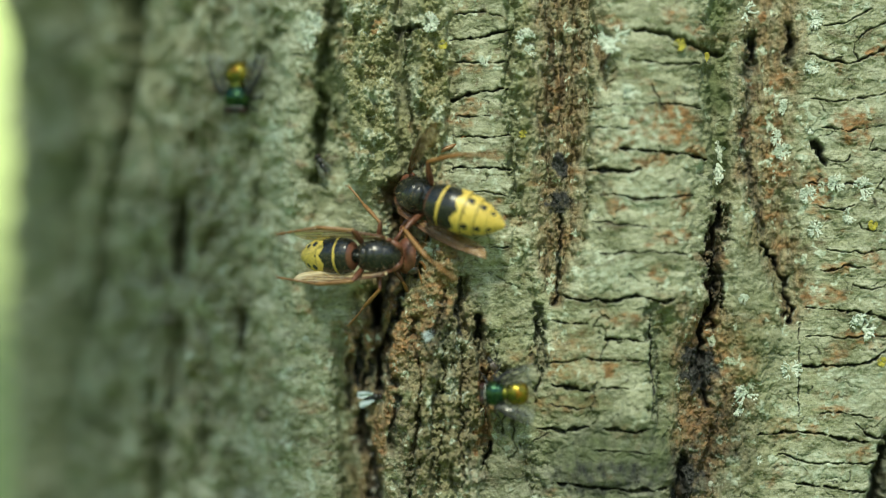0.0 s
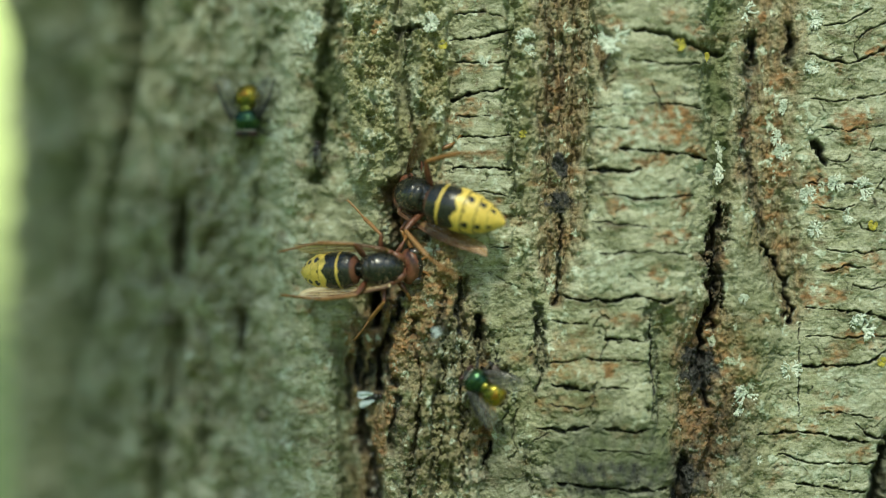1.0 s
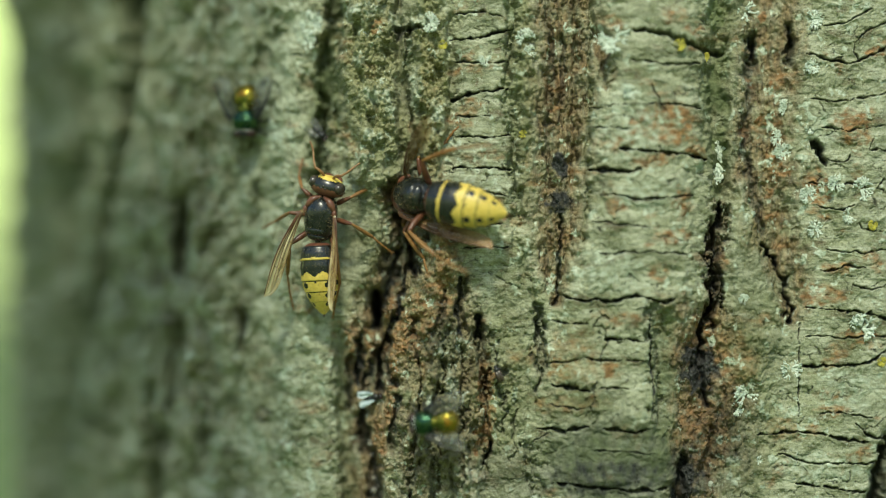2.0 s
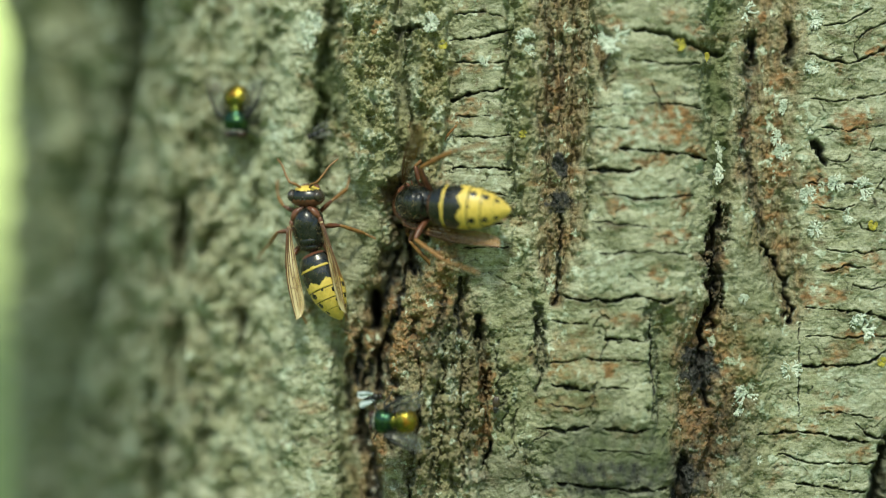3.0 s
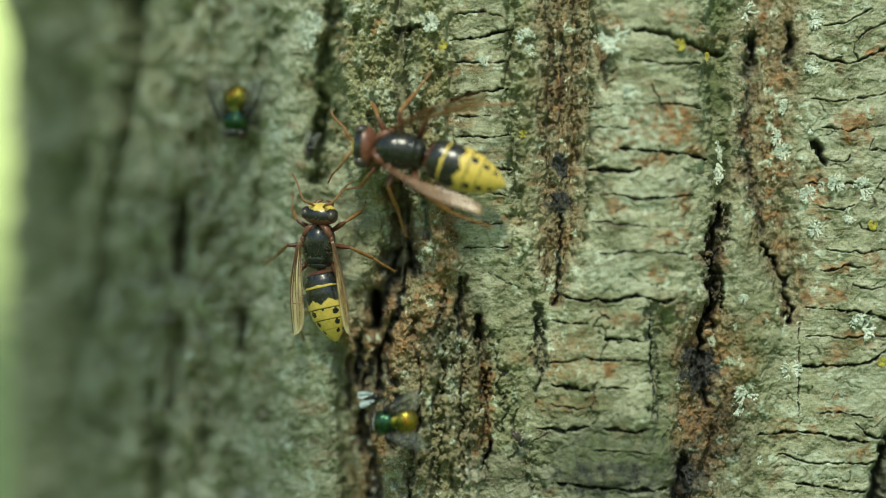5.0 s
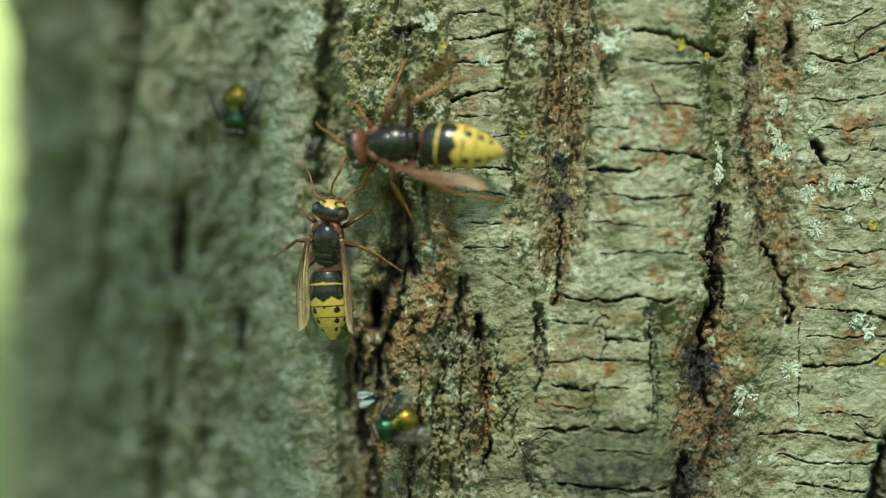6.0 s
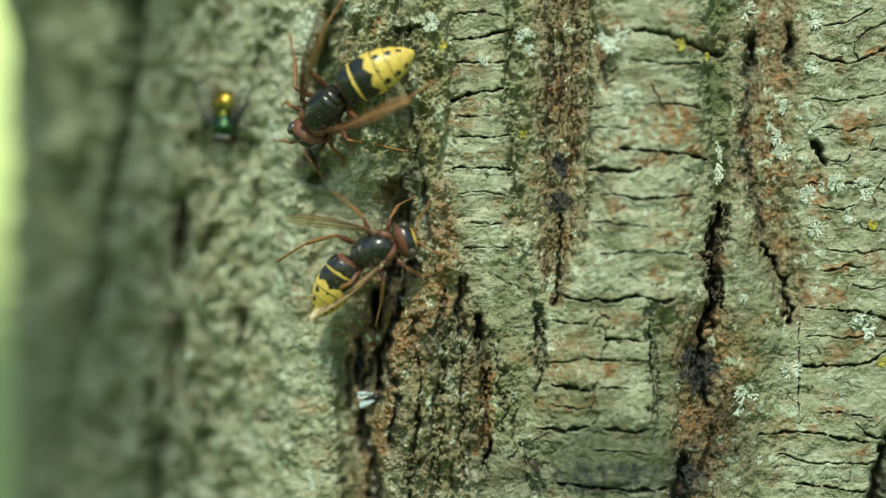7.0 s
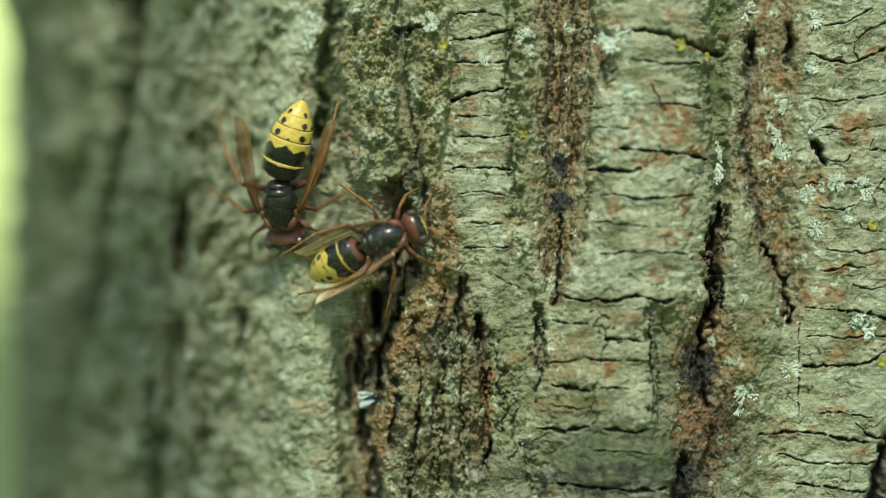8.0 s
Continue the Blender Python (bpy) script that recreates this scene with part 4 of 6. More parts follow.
def build_trunk():
    h = HEIGHT
    z = ZONE
    smooth, cork, inner, crumb = z["smooth"], z["cork"], np.clip(z["inner"], 0, 1), z["crumb"]
    left = np.clip((-SS - 50) / 34, 0, 1)
    # long waves up the stem and lumps
    h += 1.1 * rough_noise(WARP_S / 13, WARP_Z / 40, 41, 2) * (1 - 0.6 * smooth)
    h += left * (3.0 * rough_noise(WARP_S / 6.5, WARP_Z / 11.0, 43, 4) + 1.5 * np.abs(rough_noise(WARP_S / 4.5, WARP_Z / 5.0, 44, 3)))
    one, two = cells(WARP_S / 6.5, WARP_Z / 9.0, 5)
    h += (0.7 * left + 0.35 * (1 - left)) * (0.55 - one) * 1.6
    h -= (0.9 * left + 0.2) * np.clip(0.16 - (two - one), 0, 1) / 0.16 * (1 - 0.7 * smooth) * np.clip(0.3 + 1.6 * perlin(SS / 9, ZZ / 9, 17), 0, 1)
    one, two = cells(WARP_S / 2.0, WARP_Z / 3.8, 6)
    h += (0.55 - one) * (0.25 + 1.5 * cork + 0.7 * left + 1.3 * crumb) * (1 - 0.7 * smooth)
    # flakes: thin layers with crisp edges
    n = 3.2 * rough_noise(WARP_S / 7.5, WARP_Z / 4.2, 45, 4)
    layer = np.floor(n)
    rest = n - layer
    h += 0.20 * (layer + np.clip((rest - 0.82) / 0.18, 0, 1)) * (1 - 0.5 * cork) * (1 - 0.45 * smooth)
    tone = (np.sin(layer * 12.9898 + 4.1) * 43758.5453) % 1.0
    z["tone"] = np.clip(0.45 * tone + 0.55 * (0.5 + rough_noise(SS / 6.0, ZZ / 3.6, 47, 5)), 0, 1)
    # hairline checks across the plates
    one, two = cells(WARP_S / 8.0, WARP_Z / 2.3, 12)
    gate = np.clip(rough_noise(SS / 6, ZZ / 4, 13, 2) * 4 - 0.15, 0, 1) * (1 - cork) * (1 - inner)
    check = np.clip(0.035 - (two - one), 0, 1) / 0.035 * gate
    h -= 0.6 * check
    # crumbs of cork, fibres of inner bark
    one, two = cells(SS / 0.5 + 0.4 * perlin(SS, ZZ, 9), ZZ / 0.75, 8)
    h += (0.5 - one) * (0.08 + 0.55 * cork + 0.20 * inner + 0.40 * crumb) * (1 - 0.6 * smooth)
    one, two = cells(SS / 1.1, ZZ / 1.2, 14)
    h += np.clip(0.75 - one, 0, 1) * (0.9 * crumb + 0.35 * cork)
    h += 0.5 * rough_noise(SS / 3.1, ZZ / 2.4, 51, 5) * (0.26 + 1.0 * cork + 0.5 * left)
    h += inner * (0.9 * np.abs(rough_noise(WARP_S / 1.6, WARP_Z / 9.0, 61, 3)) - 1.1 * np.clip(0.10 - np.abs(perlin(WARP_S / 1.9, WARP_Z / 11.0, 66)), 0, 1) / 0.10 * 0.6)
    h += inner * 0.25 * rough_noise(SS / 0.8, ZZ / 1.4, 69, 2)
    h += 0.16 * smooth * rough_noise(WARP_S / 9.0, WARP_Z / 0.8, 71, 3)
    # the hairline checks get their shade as colour too
    z["stain_and_shade"] = np.maximum(z["stain_and_shade"], 0.6 * check)
    mottle = rough_noise(WARP_S / 5.0, WARP_Z / 6.5, 83, 3)
    z["crust"] = np.maximum(z["crust"], 0.35 * left * np.clip(mottle * 4 - 1.0, 0, 1))
    h -= 1.8 * left * np.clip(-mottle * 4 - 1.1, 0, 1)
    worn = np.clip(rough_noise(SS / 8.0, ZZ / 5.0, 57, 4) * 3.2 - 1.15, 0, 1)
    z["rust"] = np.maximum(z["rust"], 0.5 * worn * (1 - left) * (1 - 0.8 * cork))
    z["moss_and_shade"] = np.clip(z["moss_and_shade"] * (1 + 0.8 * rough_noise(SS / 4, ZZ / 5, 81, 3)), 0, 0.9)
    z["inner"] = np.clip(inner * (1.0 + 0.9 * rough_noise(SS / 2.2, ZZ / 4, 91, 3)), 0, 1)
    z["crust"] = np.clip(z["crust"] * (1.0 + 1.6 * rough_noise(SS / 1.2, ZZ / 1.2, 95, 4)), 0, 1)
    z["stain_and_shade"] = np.clip(z["stain_and_shade"] * (1.3 + 0.6 * rough_noise(SS / 1.4, ZZ / 2.2, 97, 3)), 0, 0.97)
    z["rust"] = np.clip(z["rust"] * (1.0 + 1.4 * rough_noise(SS / 1.5, ZZ / 1.0, 99, 4)), 0, 1)
    lean = outward(TH)
    rows, cols = h.shape
    co = np.stack([AXIS_X + R * np.sin(TH) + h * np.sin(lean), AXIS_Y - R * np.cos(TH) - h * np.cos(lean), ZZ + EYE_Z], -1).reshape(-1, 3) / 1000
    i, j = np.meshgrid(np.arange(rows - 1), np.arange(cols), indexing="ij")
    k = (j + 1) % cols
    faces = np.stack([i * cols + j, i * cols + k, (i + 1) * cols + k, (i + 1) * cols + j], -1).reshape(-1, 4)
    # each face belongs to the ridge between two furrow lines, or to the rest of the stem
    owner = np.zeros((rows - 1, cols), int)
    for q in range(len(SEAMS)):
        owner += SS[:-1] > seam(q, ZZ[:-1])
    owner[(ZZ[:-1] < -75) | (ZZ[:-1] > 75)] = 0
    owner[owner == len(SEAMS)] = 0
    for q, cuts in PLATES.items():
        level = np.searchsorted(cuts, WARP_Z[:-1])
        owner = np.where(owner == q, q + 100 * level, owner)
    owner = owner.reshape(-1)
    trunk = tagged(new("tree_trunk"), "furrowed grey-green tree trunk with cracked bark plates and dark sap runs", "tree trunk")
    trunk.location = (AXIS_X / 1000, AXIS_Y / 1000, 0)
    for piece in np.unique(owner):
        q = int(piece) % 100
        mine = faces[owner == piece]
        used, where = np.unique(mine, return_inverse=True)
        me = bpy.data.meshes.new("bark")
        me.vertices.add(len(used)), me.loops.add(mine.size), me.polygons.add(len(mine))
        me.vertices.foreach_set("co", (co[used] - (AXIS_X / 1000, AXIS_Y / 1000, 0)).astype(np.float32).ravel())
        me.loops.foreach_set("vertex_index", where.astype(np.int32).ravel())
        me.polygons.foreach_set("loop_start", np.arange(0, mine.size, 4, dtype=np.int32))
        me.polygons.foreach_set("use_smooth", np.ones(len(mine), bool))
        me.update(calc_edges=True)
        for name in ("inner", "rust", "cork", "crust", "moss_and_shade", "stain_and_shade", "wet", "tone", "crumb"):
            me.attributes.new(name, "FLOAT", "POINT").data.foreach_set("value", z[name].reshape(-1)[used].astype(np.float32))
        me.materials.append(BARK)
        ob = new("bark_plate" if q in PLATES else "bark_ridge" if q else "stem", me)
        ob.parent = trunk
        tagged(ob, RIDGES[q])
    for name, z_cut in (("foot", 0), ("cut_top", -1)):
        ring = co.reshape(rows, cols, 3)[z_cut] - (AXIS_X / 1000, AXIS_Y / 1000, 0)
        bm = bmesh.new()
        bm.faces.new([bm.verts.new(v) for v in ring])
        me = bpy.data.meshes.new(name)
        bm.to_mesh(me)
        bm.free()
        me.materials.append(BARK)
        new(name, me).parent = trunk
    return trunk


def bark_point(s, z, proud=0.0):
    """The place in metres on the bark at arc s and height z in millimetres, and the way out of it."""
    c = min(np.searchsorted(COLS, math.degrees(s / R)), len(COLS) - 1)
    r = min(np.searchsorted(ROWS, z), len(ROWS) - 1)
    t = s / R
    d, a = HEIGHT[r, c] + proud, float(outward(t))
    place = Vector((AXIS_X + R * math.sin(t) + d * math.sin(a), AXIS_Y - R * math.cos(t) - d * math.cos(a), EYE_Z + z))
    return place * 0.001, Vector((math.sin(t), -math.cos(t), 0))


RIDGES = ["",
          "mossy ridge of lumpy bark",
          "brownish lumpy ridge of bark",
          "crumbly ridge crusted with grey lichen",
          "corky ridge with dark sap stains",
          "ridge of grey-green plates with level cracks",
          "brown fibrous furrow and plate",
          "broad grey-green plate with level cracks",
          "rusty fibrous furrow",
          "grey plates with long level cracks"]
TRUNK = build_trunk()


def sheet(name, bm, mat):
    me = bpy.data.meshes.new(name)
    bm.to_mesh(me)
    bm.free()
    me.materials.append(mat)
    return new(name, me)


def build_ground():
    bm = bmesh.new()
    bmesh.ops.create_grid(bm, x_segments=60, y_segments=60, size=240)
    for v in bm.verts:
        v.co.z = 0.05 * noise.noise(v.co * 0.1) - 0.03
    return tagged(sheet("ground", bm, GRASS), "green meadow grass running to the trees", "ground", kind="structure")


def build_backdrop():
    """A far wall of leaves all round, its sunlight put in as glow."""
    bm = bmesh.new()
    n = 120
    ring = [[bm.verts.new((160 * math.cos(a), 160 * math.sin(a), zz)) for a in [2 * math.pi * i / n for i in range(n)]] for zz in (-1, 10, 24, 36)]
    for lo, hi in zip(ring, ring[1:]):
        for i in range(n):
            bm.faces.new((lo[i], lo[(i + 1) % n], hi[(i + 1) % n], hi[i]))
    for v in bm.verts:
        v.co += Vector((v.co.x, v.co.y, 0)).normalized() * 8 * noise.noise(v.co * 0.08)
        if v.co.z > 18:
            v.co.z += 8 * noise.noise(v.co * 0.15)
    return tagged(sheet("backdrop", bm, FOLIAGE), "distant bright green foliage, glowing in place of sunlight", "foliage", kind="structure")


build_ground()
build_backdrop()


# ---- an unseen leafy shoot, added to shade the flank as it sways ----
LEAF = plain("fresh_leaf", (0.05, 0.10, 0.022), (0.10, 0.17, 0.04), 120.0, 0.5, 0.0002)
TWIG = plain("twig_bark", (0.06, 0.045, 0.025), (0.13, 0.10, 0.06), 400.0, 0.8, 0.0003)


def leaf_mesh():
    """A pointed oval leaf, folded along its midrib and bent, of unit length along x."""
    bm = bmesh.new()
    rows = []
    for i in range(13):
        u = i / 12
        w = 0.34 * math.sin(math.pi * u ** 0.8) ** 0.9 + 0.004
        rows.append([bm.verts.new((u, w * v, 0.12 * abs(v) * w * 3 - 0.16 * u * u + 0.01 * math.sin(20 * u + 3 * v))) for v in (-1, -0.5, 0, 0.5, 1)])
    for p, q in zip(rows, rows[1:]):
        for k in range(4):
            bm.faces.new((p[k], q[k], q[k + 1], p[k + 1]))
    bmesh.ops.solidify(bm, geom=bm.faces[:], thickness=0.006)
    me = bpy.data.meshes.new("leaf")
    bm.to_mesh(me)
    bm.free()
    me.polygons.foreach_set("use_smooth", np.ones(len(me.polygons), bool))
    me.materials.append(LEAF)
    return me


SHOOT_ROOT = Vector((0.0, 0.012, 1.53))


def build_shoot():
    thing = tagged(new("shade_shoot"), "unseen leafy green shoot added above to shade the flank", "branch")
    thing.location = SHOOT_ROOT
    r = random.Random(21)
    to_sun = Vector((-0.15, -1.6, 2.0)).normalized()
    across, rise = Vector((1, 0, 0)), Vector((0, 0.78, 0.624))
    me = leaf_mesh()
    tips = []
    # leaves placed between flank and sun, to block the sunlight
    for i in range(15):
        x = r.uniform(-0.096, -0.026)
        share = (x + 0.018) / -0.10
        w = r.uniform(-0.045, 0.045) + 0.016 + 0.075 * max(0.0, share - 0.35)
        p = Vector((0, 0, 1.2)) + across * x + rise * w + to_sun * r.uniform(0.20, 0.27)
        size = r.uniform(0.034, 0.05)
        way = r.uniform(0, 2 * math.pi)
        turn = (to_sun + 0.35 * Vector((r.gauss(0, 1), r.gauss(0, 1), r.gauss(0, 1)))).to_track_quat("Z", "X").to_matrix().to_4x4()
        ob = new("leaf", me)
        ob.parent = thing
        ob.matrix_basis = Matrix.Translation(p - SHOOT_ROOT) @ turn @ pose(0, 0, 0, 0, 0, math.degrees(way)) @ Matrix.Diagonal((size, size, size, 1)) @ Matrix.Translation((-0.5, 0, 0))
        tips.append(ob.matrix_basis @ Vector((0, 0, 0)))
    bm = bmesh.new()
    main = [Vector((0, 0, 0)), Vector((-0.02, -0.05, 0.03)), Vector((-0.045, -0.10, 0.01)), Vector((-0.07, -0.13, -0.04)), Vector((-0.09, -0.14, -0.09))]
    line = curved(main, 5)
    tube(bm, line, [0.0032 - 0.0001 * k for k in range(len(line))], 8)
    for tip in tips:
        foot = min(line, key=lambda q: (q - tip).length)
        tube(bm, [foot, foot.lerp(tip, 0.5) + Vector((0, 0, 0.006)), tip], [0.0011, 0.0009, 0.0006], 5)
    stalk = bpy.data.meshes.new("twig")
    bm.to_mesh(stalk)
    bm.free()
    stalk.materials.append(TWIG)
    new("twig", stalk).parent = thing
    return thing


# ---- insects: built in millimetres, head towards +x, back towards +z ----
MM = 0.001


def chitin(name, a, b, rough, scale=1400, coat=0.0, metal=0.0, relief=0.00004):
    m, n, l, s = material(name, rough, metal)
    f = fractal(n, l, n.new("ShaderNodeTexCoord").outputs["Object"], scale, 4, 0.6)
    l.new(mix(n, l, span(n, l, f, 0.32, 0.68), a, b), s.inputs["Base Color"])
    l.new(span(n, l, f, 0.3, 0.7, rough * 0.8, rough * 1.25), s.inputs["Roughness"])
    s.inputs["Coat Weight"].default_value = coat
    s.inputs["Coat Roughness"].default_value = 0.25
    bump(n, l, s, f, 0.5, relief)
    return m


def membrane(name, a, b, alpha, rough=0.22):
    m, n, l, s = material(name, rough)
    f = fractal(n, l, n.new("ShaderNodeTexCoord").outputs["Object"], 420, 4, 0.6, (0.35, 1.6, 1))
    l.new(mix(n, l, span(n, l, f, 0.35, 0.65), a, b), s.inputs["Base Color"])
    l.new(span(n, l, f, 0.3, 0.7, alpha * 0.7, min(1.0, alpha * 1.25)), s.inputs["Alpha"])
    s.inputs["Specular IOR Level"].default_value = 0.9
    s.inputs["Coat Weight"].default_value, s.inputs["Coat Roughness"].default_value = 0.35, 0.22
    bump(n, l, s, f, 0.6, 0.00015)
    return m


YELLOW = chitin("yellow_chitin", (0.66, 0.47, 0.085), (0.80, 0.61, 0.14), 0.40)
BLACK = chitin("black_chitin", (0.006, 0.008, 0.007), (0.018, 0.020, 0.017), 0.28, coat=0.35)
RUSSET = chitin("russet_chitin", (0.070, 0.025, 0.014), (0.175, 0.068, 0.034), 0.36)
PINKISH = chitin("dull_red_chitin", (0.10, 0.036, 0.021), (0.20, 0.082, 0.047), 0.36)
AMBER_LEG = chitin("amber_chitin", (0.16, 0.07, 0.022), (0.34, 0.18, 0.06), 0.38)
EYE_DARK = chitin("dark_eye", (0.035, 0.027, 0.022), (0.075, 0.06, 0.05), 0.22, coat=0.6)
FUZZ = chitin("golden_hair", (0.16, 0.12, 0.05), (0.34, 0.26, 0.12), 0.6)
AMBER_WING = membrane("amber_wing", (0.20, 0.090, 0.026), (0.42, 0.23, 0.080), 0.42, 0.32)
# paler copy of the amber wing, with sky sheen put into its colour
LIT_AMBER_WING = membrane("lit_amber_wing", (0.52, 0.33, 0.13), (0.92, 0.77, 0.47), 0.54, 0.14)
VEIN = chitin("wing_vein", (0.07, 0.028, 0.012), (0.16, 0.07, 0.028), 0.35)
GREEN_METAL = chitin("green_metal", (0.010, 0.052, 0.046), (0.085, 0.15, 0.050), 0.26, scale=600, metal=0.9)
GOLD_METAL = chitin("gold_green_metal", (0.06, 0.12, 0.03), (0.44, 0.30, 0.035), 0.26, scale=420, metal=0.9)
COPPER_METAL = chitin("copper_metal", (0.36, 0.22, 0.03), (0.42, 0.17, 0.03), 0.32, scale=420, metal=0.9)
EYE_RED = chitin("red_eye", (0.022, 0.008, 0.007), (0.050, 0.018, 0.015), 0.35, coat=0.1)
SOOT = chitin("sooty_chitin", (0.010, 0.011, 0.012), (0.03, 0.03, 0.032), 0.4)
SILVER = chitin("silvery_bristle", (0.5, 0.5, 0.46), (0.72, 0.72, 0.68), 0.4)
CLEAR_WING = membrane("smoky_wing", (0.16, 0.17, 0.15), (0.32, 0.33, 0.29), 0.17, 0.15)
PALE_WING = membrane("pale_wing", (0.55, 0.66, 0.70), (0.78, 0.85, 0.88), 0.9, 0.35)


def part(name, bm, mats, parent, label=""):
    """One mesh under a thing or a part; coordinates in millimetres."""
    bmesh.ops.scale(bm, vec=(MM, MM, MM), verts=bm.verts)
    bm.normal_update()
    me = bpy.data.meshes.new(name)
    bm.to_mesh(me)
    bm.free()
    for m in (mats if isinstance(mats, (list, tuple)) else [mats]):
        me.materials.append(m)
    me.polygons.foreach_set("use_smooth", np.ones(len(me.polygons), bool))
    ob = new(name, me)
    ob.parent = parent
    return tagged(ob, label)


def loft(bm, rings, seg=32, paint=None, ends=True):
    """A body along x: rings of (x, half width, half height, centre height). paint(ring share, angle from the top) gives the material."""
    made = []
    for x, w, h, c in rings:
        made.append([bm.verts.new((x, w * math.sin(a), c + h * math.cos(a))) for a in [2 * math.pi * i / seg for i in range(seg)]])
    for k, (p, q) in enumerate(zip(made, made[1:])):
        for i in range(seg):
            f = bm.faces.new((p[i], p[(i + 1) % seg], q[(i + 1) % seg], q[i]))
            if paint:
                a = 2 * math.pi * (i + 0.5) / seg
                f.material_index = paint((k + 0.5) / (len(made) - 1), a if a < math.pi else a - 2 * math.pi)
    if ends:
        for ring in (made[0], made[-1]):
            bm.faces.new(ring)
    bmesh.ops.recalc_face_normals(bm, faces=bm.faces)
    return bm


def egg(bm, centre, size, seg=20, power=1.0):
    """A closed rounded body of half sizes about a centre."""
    m = Matrix.Translation(centre) @ Matrix.Diagonal((*size, 1))
    return bmesh.ops.create_uvsphere(bm, u_segments=seg, v_segments=max(8, seg * 2 // 3), radius=1, matrix=m)["verts"]


def tube(bm, points, radii, seg=8):
    """A limb through points, its radius changing from point to point, with rounded ends."""
    pts = [Vector(p) for p in points]
    rings = []
    for k, p in enumerate(pts):
        d = (pts[min(k + 1, len(pts) - 1)] - pts[max(k - 1, 0)]).normalized()
        side = d.cross(Vector((0.31, 0.17, 0.93))).normalized()
        up = side.cross(d)
        rings.append([bm.verts.new(p + radii[k] * (math.cos(a) * side + math.sin(a) * up)) for a in [2 * math.pi * i / seg for i in range(seg)]])
    for p, q in zip(rings, rings[1:]):
        for i in range(seg):
            bm.faces.new((p[i], p[(i + 1) % seg], q[(i + 1) % seg], q[i]))
    for k, d in ((0, pts[0] - pts[1]), (-1, pts[-1] - pts[-2])):
        tip = bm.verts.new(pts[k] + d.normalized() * radii[k] * 0.8)
        for i in range(seg):
            bm.faces.new((rings[k][i], rings[k][(i + 1) % seg], tip))
    bmesh.ops.recalc_face_normals(bm, faces=bm.faces)
    return bm


def curved(points, n):
    """Points of a smooth line through the given ones."""
    p = [Vector(q) for q in points]
    p = [2 * p[0] - p[1]] + p + [2 * p[-1] - p[-2]]
    out = []
    for k in range(1, len(p) - 2):
        for i in range(n):
            t = i / n
            a, b, c, d = p[k - 1:k + 3]
            out.append(0.5 * (2 * b + (c - a) * t + (2 * a - 5 * b + 4 * c - d) * t * t + (3 * b - a - 3 * c + d) * t ** 3))
    return out + [p[-2]]


def leg(name, thing, hip, knee, ankle, tip, thick, mats, foot_joints=5):
    """A leg pivoting at the hip: thigh, shin and a jointed foot as sub-parts of a short hip joint."""
    h = Vector(hip)
    bm = bmesh.new()
    egg(bm, (0, 0, 0), (thick * 1.5, thick * 1.5, thick * 1.8), 12)
    hub = part(name, bm, mats[0], thing)
    hub.location = h * MM
    k, a, t = (Vector(p) - h for p in (knee, ankle, tip))
    bm = bmesh.new()
    tube(bm, curved([(0, 0, 0), k * 0.55 + Vector((0, 0, 0.25)), k], 5), [thick * v for v in (0.7, 0.9, 1.1, 1.25, 1.3, 1.3, 1.25, 1.15, 1.0, 0.9, 0.75)])
    part("thigh", bm, mats[0], hub)
    bm = bmesh.new()
    tube(bm, curved([k, k * 0.45 + a * 0.55 + Vector((0, 0, 0.12)), a], 5), [thick * v for v in (0.7, 0.75, 0.85, 0.9, 0.95, 0.95, 0.95, 0.95, 0.95, 0.9, 0.7)])
    for j in range(4):
        q = k.lerp(a, 0.5 + 0.13 * j)
        tube(bm, [q, q + (a - k).normalized() * 0.5 + Vector((0, 0.25 if j % 2 else -0.25, -0.35))], [thick * 0.16, thick * 0.05], 4)
    part("shin", bm, mats[1], hub)
    bm = bmesh.new()
    line = curved([a, a * 0.5 + t * 0.5 + Vector((0, 0, 0.3)), t], foot_joints)
    radii = [thick * (0.62 if i % 2 else 0.42) for i in range(len(line))]
    tube(bm, line, radii, 6)
    d = (t - a).normalized()
    side = d.cross(Vector((0, 0, 1)))
    for sgn in (-1, 1):
        tube(bm, [t, t + d * 0.4 + side * 0.3 * sgn, t + d * 0.6 + side * 0.35 * sgn + Vector((0, 0, -0.35))], [thick * 0.25, thick * 0.2, thick * 0.06], 4)
    part("foot", bm, mats[2], hub)
    return hub


